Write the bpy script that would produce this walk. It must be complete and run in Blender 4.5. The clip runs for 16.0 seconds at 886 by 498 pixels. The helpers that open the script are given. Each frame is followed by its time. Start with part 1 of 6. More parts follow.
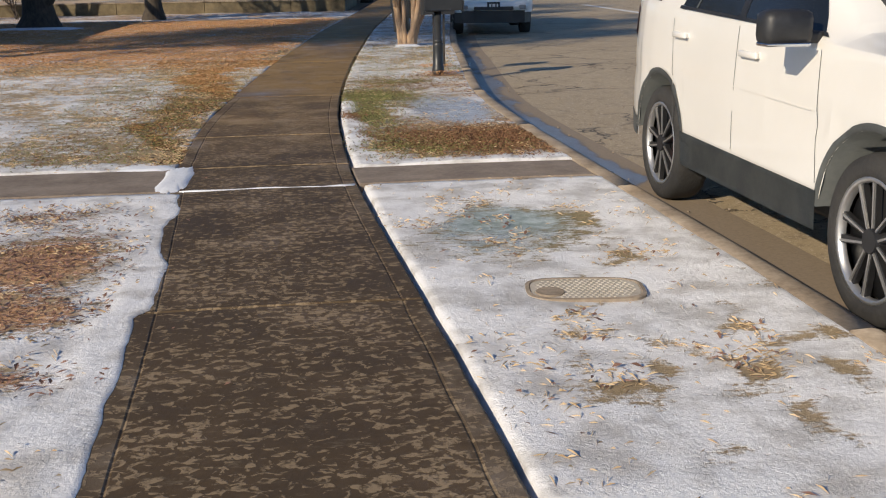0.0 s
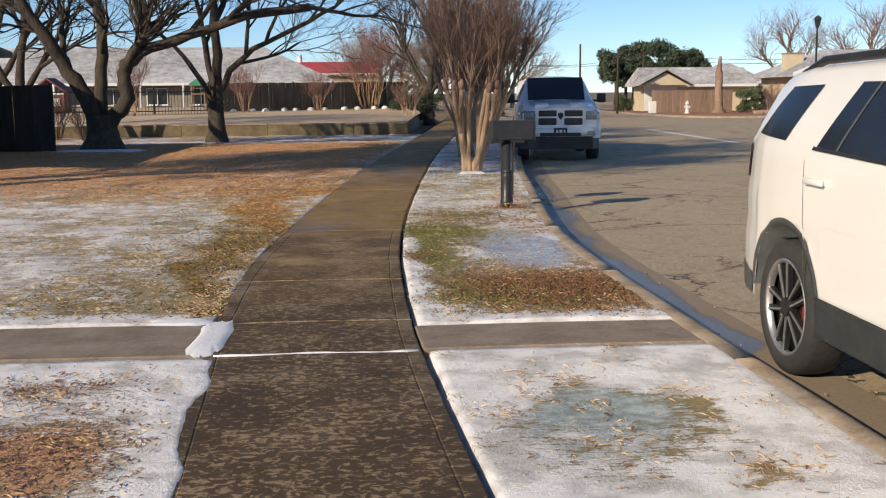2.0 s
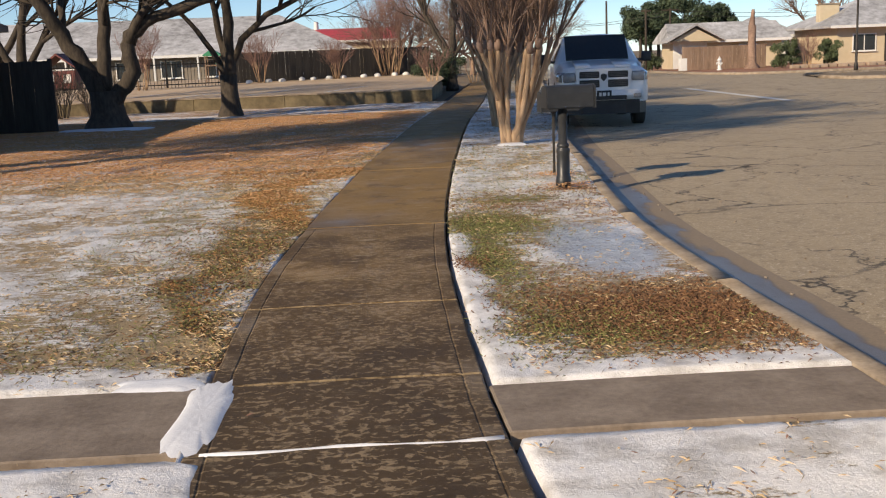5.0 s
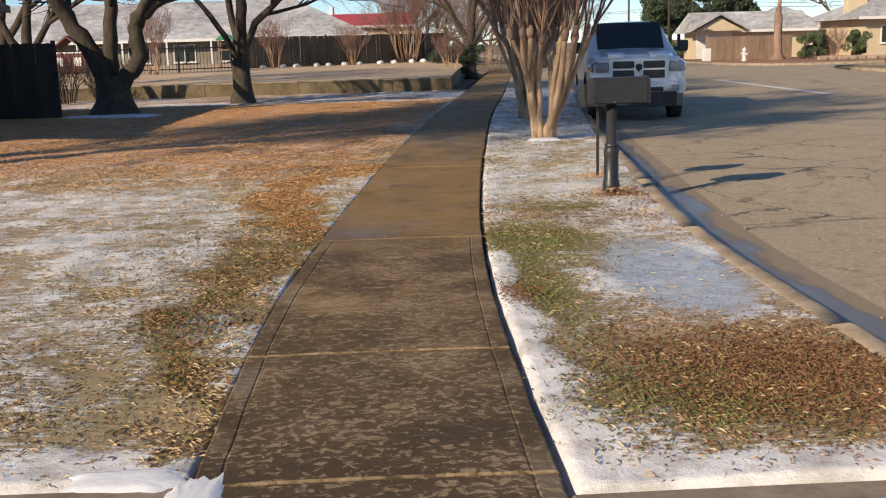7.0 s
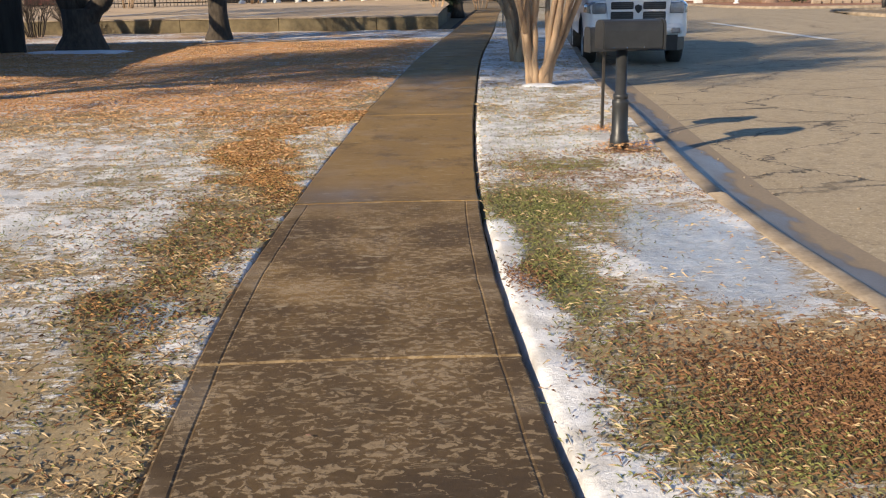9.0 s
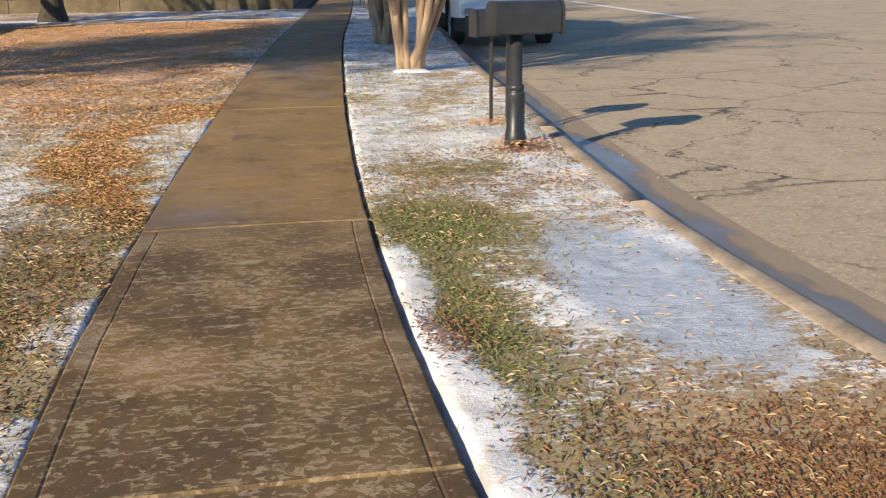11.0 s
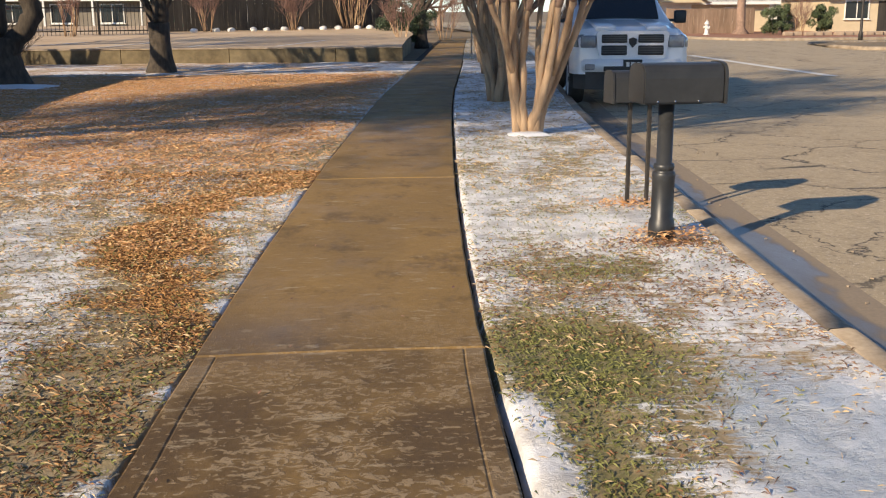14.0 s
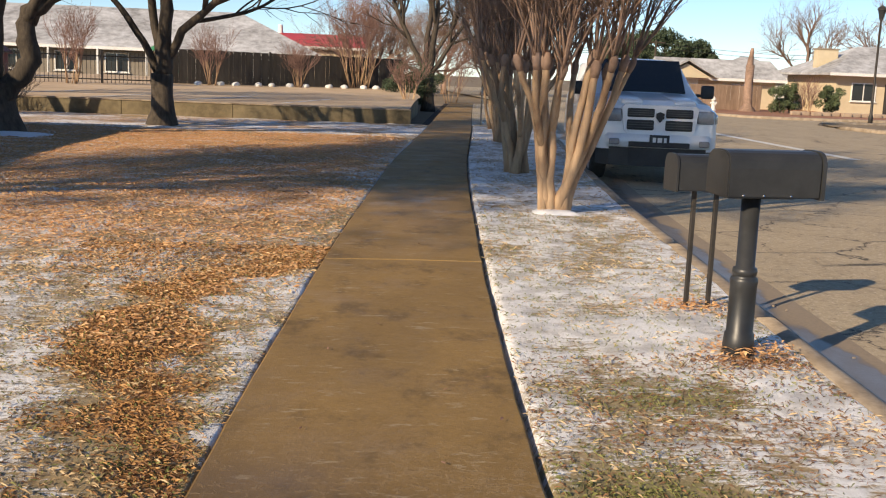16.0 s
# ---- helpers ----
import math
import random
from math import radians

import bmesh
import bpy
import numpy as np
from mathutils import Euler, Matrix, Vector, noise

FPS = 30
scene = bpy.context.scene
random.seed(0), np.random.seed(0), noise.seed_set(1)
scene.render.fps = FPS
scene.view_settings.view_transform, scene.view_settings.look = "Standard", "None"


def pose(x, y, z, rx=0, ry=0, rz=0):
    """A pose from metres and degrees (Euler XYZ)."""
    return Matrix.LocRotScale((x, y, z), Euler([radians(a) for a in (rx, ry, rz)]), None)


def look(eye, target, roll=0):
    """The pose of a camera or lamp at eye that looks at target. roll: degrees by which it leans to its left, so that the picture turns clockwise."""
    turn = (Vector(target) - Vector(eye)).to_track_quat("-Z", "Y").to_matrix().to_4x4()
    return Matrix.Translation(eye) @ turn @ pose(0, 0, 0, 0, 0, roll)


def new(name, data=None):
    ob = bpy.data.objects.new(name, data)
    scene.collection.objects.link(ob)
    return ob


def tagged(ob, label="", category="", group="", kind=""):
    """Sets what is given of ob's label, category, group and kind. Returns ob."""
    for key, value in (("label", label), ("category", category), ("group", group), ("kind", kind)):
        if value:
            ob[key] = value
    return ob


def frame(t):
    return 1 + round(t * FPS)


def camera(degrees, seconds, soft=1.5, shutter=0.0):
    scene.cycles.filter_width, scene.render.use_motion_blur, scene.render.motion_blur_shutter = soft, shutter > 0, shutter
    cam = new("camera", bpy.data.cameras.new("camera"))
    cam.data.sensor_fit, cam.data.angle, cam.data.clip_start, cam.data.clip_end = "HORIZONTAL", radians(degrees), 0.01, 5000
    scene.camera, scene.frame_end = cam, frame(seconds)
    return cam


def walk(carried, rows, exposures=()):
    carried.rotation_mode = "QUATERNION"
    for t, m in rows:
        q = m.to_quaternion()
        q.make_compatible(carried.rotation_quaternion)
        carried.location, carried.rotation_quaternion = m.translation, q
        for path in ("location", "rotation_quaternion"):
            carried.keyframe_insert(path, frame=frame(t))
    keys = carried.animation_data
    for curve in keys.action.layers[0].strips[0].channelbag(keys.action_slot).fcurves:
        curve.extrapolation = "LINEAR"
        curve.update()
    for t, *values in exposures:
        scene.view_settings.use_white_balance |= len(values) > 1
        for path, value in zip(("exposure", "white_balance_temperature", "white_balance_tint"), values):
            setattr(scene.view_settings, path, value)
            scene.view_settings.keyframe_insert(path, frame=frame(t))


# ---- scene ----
cam = camera(46.7, 16.0, soft=1.15)
PATH = [
    (0, (0.494, -0.749, 1.457), (0.74, 1.165, 0.932), -0.8),
    (0.5, (0.514, -0.497, 1.474), (0.725, 1.441, 1.026), 0.1),
    (1, (0.595, -0.246, 1.515), (0.77, 1.711, 1.141), 0.1),
    (1.5, (0.554, 0.047, 1.514), (0.721, 2.013, 1.191), -0.1),
    (2, (0.509, 0.415, 1.518), (0.652, 2.387, 1.218), -0.5),
    (2.5, (0.525, 0.754, 1.488), (0.661, 2.727, 1.192), -0.9),
    (3, (0.506, 1.056, 1.505), (0.631, 3.029, 1.201), -1.5),
    (3.5, (0.409, 1.496, 1.488), (0.512, 3.468, 1.172), -2.0),
    (4, (0.387, 1.849, 1.498), (0.485, 3.818, 1.164), -2.3),
    (6.5, (0.325, 3.474, 1.508), (0.416, 5.434, 1.121), -2.1),
    (7, (0.263, 3.809, 1.509), (0.335, 5.77, 1.12), -1.6),
    (7.5, (0.284, 4.094, 1.49), (0.351, 6.051, 1.083), -1.1),
    (8, (0.307, 4.405, 1.523), (0.375, 6.355, 1.082), -0.8),
    (8.2, (0.281, 4.486, 1.511), (0.351, 6.431, 1.054), -0.5),
    (10.3, (0.203, 5.675, 1.478), (0.447, 7.588, 0.944), -1.4),
    (10.5, (0.167, 5.824, 1.475), (0.448, 7.73, 0.938), -1.1),
    (11, (0.172, 6.062, 1.474), (0.545, 7.95, 0.93), -0.5),
    (11.5, (0.256, 6.278, 1.458), (0.693, 8.151, 0.908), 0.1),
    (12, (0.329, 6.5, 1.476), (0.761, 8.375, 0.928), 0.4),
    (12.5, (0.264, 6.823, 1.451), (0.622, 8.719, 0.923), 0.0),
    (13, (0.277, 7.044, 1.473), (0.544, 8.962, 0.972), -0.1),
    (13.5, (0.322, 7.297, 1.506), (0.525, 9.229, 1.031), -0.2),
    (14, (0.285, 7.514, 1.483), (0.465, 9.454, 1.032), -0.3),
    (14.5, (0.201, 7.811, 1.49), (0.391, 9.757, 1.067), 0.1),
    (15, (0.205, 8.039, 1.5), (0.42, 9.989, 1.109), 0.7),
    (15.5, (0.227, 8.297, 1.521), (0.447, 10.252, 1.164), 1.7),
    (16, (0.132, 8.639, 1.489), (0.325, 10.601, 1.155), 2.3),
]
walk(cam, [(t, look(eye, target, roll)) for t, eye, target, roll in PATH],
     exposures=[(0, 0.22, 6150, 8), (2, 0.3, 6400, 9), (4, 0.3, 6600, 10), (8, 0.53, 6650, 9), (10.5, 0.8, 6350, 7), (12, 0.8, 6350, 7), (14, 0.7, 6700, 9), (16, 0.6, 6900, 10)])

# ---------------------------------------------------------------- world, sun, exposure
SUN_EL = radians(24.5)
SUN_AZ = math.atan2(-0.76, -0.65)
world = bpy.data.worlds.new("world")
scene.world = world
world.use_nodes = True
wn = world.node_tree
sky = wn.nodes.new("ShaderNodeTexSky")
sky.sky_type, sky.sun_disc = "NISHITA", False
sky.sun_elevation, sky.sun_rotation = SUN_EL, SUN_AZ
sky.air_density, sky.dust_density, sky.ozone_density = 0.7, 0.0, 4.0
wn.nodes["Background"].inputs["Strength"].default_value = 0.10
wn.links.new(sky.outputs[0], wn.nodes["Background"].inputs["Color"])
sun = new("sun", bpy.data.lights.new("sun", "SUN"))
sun.data.energy, sun.data.angle, sun.data.color = 4.2, radians(0.53), (1.0, 0.83, 0.62)
sun.matrix_world = look((0, 0, 30), Vector((0, 0, 30)) + Vector((0.76 * math.cos(SUN_EL), 0.65 * math.cos(SUN_EL), -math.sin(SUN_EL))))
scene.view_settings.exposure = 0.0


# ---------------------------------------------------------------- materials
def mat(name, build):
    m = bpy.data.materials.new(name)
    m.use_nodes = True
    nt = m.node_tree
    b = nt.nodes["Principled BSDF"]
    build(nt, b)
    return m


def nd(nt, kind, **kw):
    n = nt.nodes.new(kind)
    for k, v in kw.items():
        if k in n.inputs:
            n.inputs[k].default_value = v
    return n


def coords(nt, scale=(1, 1, 1), own=False):
    tc = nt.nodes.new("ShaderNodeTexCoord")
    mp = nt.nodes.new("ShaderNodeMapping")
    mp.inputs["Scale"].default_value = scale
    if own:
        nt.links.new(tc.outputs["Object"], mp.inputs["Vector"])
    else:
        geo = nt.nodes.new("ShaderNodeNewGeometry")
        nt.links.new(geo.outputs["Position"], mp.inputs["Vector"])
    return mp.outputs[0]


def noise_tex(nt, vec, scale, detail=4.0, rough=0.6, distortion=0.0):
    n = nd(nt, "ShaderNodeTexNoise", Scale=scale, Detail=detail, Roughness=rough, Distortion=distortion)
    nt.links.new(vec, n.inputs["Vector"])
    return n.outputs["Fac"]


def ramp(nt, fac, stops):
    r = nt.nodes.new("ShaderNodeValToRGB")
    el = r.color_ramp.elements
    while len(el) < len(stops):
        el.new(0.5)
    for e, (p, c) in zip(el, stops):
        e.position = p
        e.color = (*c, 1) if len(c) == 3 else c
    nt.links.new(fac, r.inputs[0])
    return r.outputs[0]


def mix(nt, fac, a, b, kind="MIX"):
    n = nt.nodes.new("ShaderNodeMix")
    n.data_type, n.blend_type = "RGBA", kind
    for sock, v in ((n.inputs[0], fac), (n.inputs[6], a), (n.inputs[7], b)):
        if isinstance(v, (int, float)):
            sock.default_value = v
        elif isinstance(v, tuple):
            sock.default_value = (*v, 1)
        else:
            nt.links.new(v, sock)
    return n.outputs[2]


def calc(nt, op, a, b=0.0, clamp=False):
    n = nt.nodes.new("ShaderNodeMath")
    n.operation, n.use_clamp = op, clamp
    for sock, v in ((n.inputs[0], a), (n.inputs[1], b)):
        if isinstance(v, (int, float)):
            sock.default_value = v
        else:
            nt.links.new(v, sock)
    return n.outputs[0]


def soft_step(nt, v, lo, hi):
    n = nt.nodes.new("ShaderNodeMapRange")
    n.interpolation_type = "SMOOTHSTEP"
    n.inputs[1].default_value, n.inputs[2].default_value = lo, hi
    nt.links.new(v, n.inputs[0])
    return n.outputs[0]


def attr(nt, name):
    n = nt.nodes.new("ShaderNodeAttribute")
    n.attribute_name = name
    return n.outputs["Fac"]


def bump(nt, b, height, strength=0.4, distance=0.02):
    n = nd(nt, "ShaderNodeBump", Strength=strength, Distance=distance)
    nt.links.new(height, n.inputs["Height"])
    nt.links.new(n.outputs[0], b.inputs["Normal"])


def setv(nt, sock, v):
    if isinstance(v, (int, float)):
        sock.default_value = v
    elif isinstance(v, tuple):
        sock.default_value = (*v, 1)
    else:
        nt.links.new(v, sock)


def speckled(name, c1, c2, scale=8.0, rough=0.8, relief=0.3, metal=0.0, big=0.6, stretch=(1, 1, 1), coat=0.0, spec=0.5):
    """Two-scale mottled surface: broad stains over fine grain."""
    def build(nt, b):
        v = coords(nt, stretch)
        fine = noise_tex(nt, v, scale, 6, 0.65)
        wide = noise_tex(nt, v, scale * 0.13, 3, 0.6)
        f = calc(nt, "ADD", calc(nt, "MULTIPLY", fine, 1 - big), calc(nt, "MULTIPLY", wide, big))
        setv(nt, b.inputs["Base Color"], ramp(nt, f, [(0.35, c1), (0.65, c2)]))
        setv(nt, b.inputs["Roughness"], calc(nt, "ADD", calc(nt, "MULTIPLY", fine, 0.2), rough - 0.1))
        b.inputs["Metallic"].default_value = metal
        b.inputs["Coat Weight"].default_value = coat
        b.inputs["Specular IOR Level"].default_value = spec
        if relief:
            bump(nt, b, fine, relief, 0.01)
    return mat(name, build)


def lawn_build(nt, b):
    v = coords(nt)
    fine = noise_tex(nt, v, 55, 5, 0.7)
    mid = noise_tex(nt, v, 9, 6, 0.7)
    streak = noise_tex(nt, coords(nt, (3, 14, 3)), 2.2, 5, 0.65)
    wide = noise_tex(nt, v, 1.1, 4, 0.6)
    thatch = mix(nt, fine, (0.20, 0.14, 0.075), (0.60, 0.46, 0.28))
    thatch = mix(nt, soft_step(nt, wide, 0.35, 0.7), thatch, mix(nt, fine, (0.15, 0.105, 0.05), (0.48, 0.35, 0.18)))
    green = mix(nt, fine, (0.035, 0.05, 0.012), (0.17, 0.19, 0.06))
    col = mix(nt, calc(nt, "MULTIPLY", attr(nt, "green"), soft_step(nt, mid, 0.25, 0.6)), thatch, green)
    leaf = mix(nt, soft_step(nt, fine, 0.3, 0.7), (0.22, 0.105, 0.045), (0.80, 0.50, 0.27))
    lf = soft_step(nt, calc(nt, "ADD", attr(nt, "leaf"), calc(nt, "MULTIPLY", calc(nt, "SUBTRACT", mid, 0.5), 1.1)), 0.38, 0.62)
    col = mix(nt, lf, col, leaf)
    grain = calc(nt, "ADD", calc(nt, "MULTIPLY", calc(nt, "SUBTRACT", mid, 0.5), 1.0), calc(nt, "MULTIPLY", calc(nt, "SUBTRACT", streak, 0.5), 1.1))
    grain = calc(nt, "ADD", grain, calc(nt, "MULTIPLY", calc(nt, "SUBTRACT", fine, 0.5), 0.7))
    sn = soft_step(nt, calc(nt, "ADD", attr(nt, "snow"), grain), 0.36, 0.66)
    snowc = mix(nt, soft_step(nt, noise_tex(nt, v, 3.2, 5, 0.6), 0.34, 0.58), (0.56, 0.53, 0.49), (0.89, 0.87, 0.845))
    col = mix(nt, sn, col, snowc)
    icec = mix(nt, soft_step(nt, mid, 0.35, 0.65), mix(nt, attr(nt, "green"), (0.40, 0.43, 0.47), (0.22, 0.27, 0.22)), mix(nt, attr(nt, "green"), (0.55, 0.57, 0.60), (0.52, 0.57, 0.54)))
    ic = soft_step(nt, calc(nt, "ADD", attr(nt, "ice"), calc(nt, "MULTIPLY", grain, 0.55)), 0.36, 0.6)
    col = mix(nt, ic, col, icec)
    setv(nt, b.inputs["Base Color"], col)
    rough = calc(nt, "SUBTRACT", 0.92, calc(nt, "MULTIPLY", sn, 0.35))
    rough = calc(nt, "SUBTRACT", rough, calc(nt, "MULTIPLY", ic, 0.42), True)
    setv(nt, b.inputs["Roughness"], calc(nt, "MAXIMUM", rough, 0.2))
    bump(nt, b, calc(nt, "ADD", calc(nt, "MULTIPLY", fine, 0.6), calc(nt, "ADD", mid, calc(nt, "MULTIPLY", sn, 0.5))), 0.5, 0.02)


LAWN = mat("frosted_lawn", lawn_build)


def walk_build(nt, b):
    v = coords(nt)
    geo = nt.nodes.new("ShaderNodeNewGeometry")
    sep = nt.nodes.new("ShaderNodeSeparateXYZ")
    nt.links.new(geo.outputs["Position"], sep.inputs[0])
    fine = noise_tex(nt, v, 70, 6, 0.7)
    fleck = noise_tex(nt, coords(nt, (15, 21, 4)), 1.25, 2.5, 0.6, 0.8)
    patch = noise_tex(nt, v, 1.6, 4, 0.6)
    rnd = nt.nodes.new("ShaderNodeObjectInfo").outputs["Random"]
    grit = noise_tex(nt, v, 34, 4, 0.7)
    soaked = mix(nt, grit, (0.026, 0.017, 0.009), (0.088, 0.058, 0.030))
    wet = mix(nt, soft_step(nt, calc(nt, "ADD", sep.outputs[1], calc(nt, "MULTIPLY", patch, 2.0)), 7.4, 10.6), soaked, mix(nt, grit, (0.052, 0.031, 0.012), (0.155, 0.094, 0.040)))
    grain = noise_tex(nt, v, 17, 5, 0.7)
    damp = mix(nt, calc(nt, "ADD", calc(nt, "MULTIPLY", fine, 0.5), calc(nt, "MULTIPLY", grain, 0.5)), (0.125, 0.072, 0.019), (0.48, 0.30, 0.105))
    far = soft_step(nt, calc(nt, "ADD", sep.outputs[1], calc(nt, "MULTIPLY", patch, 1.2)), 11.6, 13.6)
    base = mix(nt, far, mix(nt, calc(nt, "MULTIPLY", soft_step(nt, patch, 0.35, 0.75), calc(nt, "ADD", 0.25, calc(nt, "MULTIPLY", soft_step(nt, sep.outputs[1], 7.2, 10.5), 0.75))), wet, damp), damp)
    base = mix(nt, calc(nt, "MULTIPLY", rnd, 0.12), base, mix(nt, 0.5, base, (0.20, 0.13, 0.06)))
    stain = soft_step(nt, noise_tex(nt, coords(nt, (1, 0.6, 1)), 2.4, 5, 0.7), 0.5, 0.68)
    base = mix(nt, calc(nt, "MULTIPLY", stain, 0.62), base, (0.075, 0.046, 0.019))
    scuff = calc(nt, "MULTIPLY", soft_step(nt, noise_tex(nt, coords(nt, (3, 9, 3)), 1.3, 5, 0.78), 0.57, 0.66), calc(nt, "ADD", 0.18, calc(nt, "MULTIPLY", soft_step(nt, sep.outputs[1], 7.5, 9.5), 0.5)))
    base = mix(nt, scuff, base, (0.46, 0.37, 0.24))
    cloud = soft_step(nt, noise_tex(nt, coords(nt, (1, 0.5, 1)), 1.1, 3, 0.5), 0.35, 0.65)
    base = mix(nt, calc(nt, "MULTIPLY", cloud, 0.5), base, mix(nt, 0.55, base, (0.10, 0.065, 0.03)))
    b.inputs["Specular IOR Level"].default_value = 0.35
    crust = calc(nt, "ADD", fleck, calc(nt, "MULTIPLY", calc(nt, "SUBTRACT", patch, 0.5), 0.35))
    frost = calc(nt, "MULTIPLY", soft_step(nt, crust, 0.53, 0.575), calc(nt, "SUBTRACT", 1.0, calc(nt, "MULTIPLY", far, 0.85)))
    frost = calc(nt, "MULTIPLY", frost, soft_step(nt, grit, 0.30, 0.55))
    col = mix(nt, calc(nt, "MULTIPLY", frost, 0.78), base, mix(nt, patch, (0.21, 0.140, 0.072), (0.46, 0.35, 0.22)))
    edge = attr(nt, "edge")
    col = mix(nt, calc(nt, "MULTIPLY", edge, soft_step(nt, patch, 0.42, 0.75)), col, mix(nt, fine, (0.15, 0.11, 0.07), (0.32, 0.26, 0.19)))
    col = mix(nt, calc(nt, "MULTIPLY", attr(nt, "groove"), soft_step(nt, noise_tex(nt, v, 1.7, 3), 0.47, 0.62)), col, (0.035, 0.025, 0.016))
    col = mix(nt, calc(nt, "MULTIPLY", attr(nt, "joint"), calc(nt, "MULTIPLY", soft_step(nt, noise_tex(nt, v, 14, 4), 0.40, 0.58), 0.7)), col, (0.33, 0.24, 0.13))
    setv(nt, b.inputs["Base Color"], col)
    wetness = soft_step(nt, patch, 0.45, 0.7)
    r = calc(nt, "SUBTRACT", 0.72, calc(nt, "MULTIPLY", wetness, 0.22))
    pud = attr(nt, "puddle")
    r = calc(nt, "SUBTRACT", r, calc(nt, "MULTIPLY", pud, 0.45), True)
    setv(nt, b.inputs["Roughness"], calc(nt, "ADD", r, calc(nt, "MULTIPLY", frost, 0.2)))
    hgt = calc(nt, "ADD", calc(nt, "MULTIPLY", fine, 0.5), calc(nt, "MULTIPLY", frost, 0.8))
    bump(nt, b, hgt, 0.35, 0.008)


WALK = mat("damp_concrete", walk_build)


def road_build(nt, b):
    v = coords(nt)
    fine = noise_tex(nt, v, 60, 5, 0.75)
    wide = noise_tex(nt, coords(nt, (1, 0.45, 1)), 0.7, 5, 0.65)
    warp = noise_tex(nt, v, 1.3, 4, 0.7)
    add = nt.nodes.new("ShaderNodeVectorMath")
    add.operation = "MULTIPLY_ADD"
    comb = nt.nodes.new("ShaderNodeCombineXYZ")
    nt.links.new(warp, comb.inputs[0])
    nt.links.new(fine, comb.inputs[1])
    nt.links.new(comb.outputs[0], add.inputs[0])
    add.inputs[1].default_value = (1.6, 0.25, 0)
    nt.links.new(v, add.inputs[2])
    vo = nt.nodes.new("ShaderNodeTexVoronoi")
    vo.feature = "DISTANCE_TO_EDGE"
    vo.inputs["Scale"].default_value = 0.55
    nt.links.new(add.outputs[0], vo.inputs["Vector"])
    crack = calc(nt, "SUBTRACT", 1.0, soft_step(nt, vo.outputs["Distance"], 0.003, 0.011))
    crack = calc(nt, "MULTIPLY", crack, soft_step(nt, wide, 0.28, 0.5))
    col = mix(nt, fine, (0.20, 0.155, 0.095), (0.62, 0.49, 0.32))
    col = mix(nt, soft_step(nt, wide, 0.35, 0.7), col, mix(nt, fine, (0.25, 0.195, 0.12), (0.64, 0.505, 0.325)))
    blot = noise_tex(nt, v, 5.5, 6, 0.75)
    col = mix(nt, calc(nt, "MULTIPLY", soft_step(nt, blot, 0.48, 0.68), 0.38), col, (0.15, 0.118, 0.08))
    col = mix(nt, calc(nt, "MULTIPLY", soft_step(nt, noise_tex(nt, v, 24, 5, 0.85), 0.55, 0.63), 0.75), col, (0.68, 0.57, 0.42))
    col = mix(nt, calc(nt, "MULTIPLY", soft_step(nt, noise_tex(nt, v, 19, 5, 0.85), 0.56, 0.64), 0.6), col, (0.09, 0.07, 0.05))
    col = mix(nt, calc(nt, "MULTIPLY", crack, 0.85), col, (0.02, 0.017, 0.014))
    setv(nt, b.inputs["Base Color"], col)
    setv(nt, b.inputs["Roughness"], calc(nt, "SUBTRACT", 0.95, calc(nt, "MULTIPLY", wide, 0.25)))
    bump(nt, b, calc(nt, "SUBTRACT", fine, calc(nt, "MULTIPLY", crack, 1.5)), 0.5, 0.012)


ROAD = mat("worn_asphalt", road_build)


def gutter_build(nt, b):
    v = coords(nt, (1, 0.35, 1))
    fine = noise_tex(nt, coords(nt), 45, 5, 0.7)
    wide = noise_tex(nt, v, 2.0, 4, 0.6)
    wet = soft_step(nt, calc(nt, "ADD", attr(nt, "ice"), calc(nt, "MULTIPLY", calc(nt, "SUBTRACT", wide, 0.5), 1.9)), 0.4, 0.62)
    dry = mix(nt, fine, (0.17, 0.13, 0.09), (0.36, 0.285, 0.20))
    col = mix(nt, wet, dry, mix(nt, wide, (0.075, 0.065, 0.053), (0.19, 0.165, 0.135)))
    setv(nt, b.inputs["Base Color"], col)
    setv(nt, b.inputs["Roughness"], calc(nt, "SUBTRACT", 0.85, calc(nt, "MULTIPLY", wet, calc(nt, "ADD", 0.22, calc(nt, "MULTIPLY", wide, 0.52)))))
    bump(nt, b, fine, 0.25, 0.006)


GUTTER = mat("wet_gutter_concrete", gutter_build)
KERB = speckled("kerb_concrete", (0.20, 0.15, 0.10), (0.42, 0.34, 0.25), 30, 0.85, 0.4)
SLAB = speckled("pale_concrete", (0.16, 0.12, 0.085), (0.33, 0.265, 0.20), 26, 0.75, 0.3)
SOIL = speckled("damp_soil", (0.025, 0.018, 0.012), (0.075, 0.052, 0.03), 40, 0.95, 0.8)
GROUND = speckled("dry_ground", (0.15, 0.11, 0.065), (0.30, 0.22, 0.13), 1.5, 0.95, 0.5)
WALLC = speckled("stained_concrete", (0.075, 0.06, 0.035), (0.24, 0.19, 0.11), 6, 0.9, 0.4)
PARK = speckled("parking_concrete", (0.44, 0.31, 0.19), (0.64, 0.48, 0.31), 3, 0.9, 0.2)
STRIPE = speckled("worn_road_paint", (0.55, 0.53, 0.48), (0.8, 0.78, 0.74), 20, 0.8, 0.2)
CAR_WHITE = speckled("cream_white_car_paint", (0.77, 0.74, 0.68), (0.82, 0.79, 0.73), 3, 0.32, 0, coat=0.6)
TRUCK_WHITE = speckled("cool_white_car_paint", (0.74, 0.75, 0.76), (0.80, 0.81, 0.82), 3, 0.32, 0, coat=0.6)
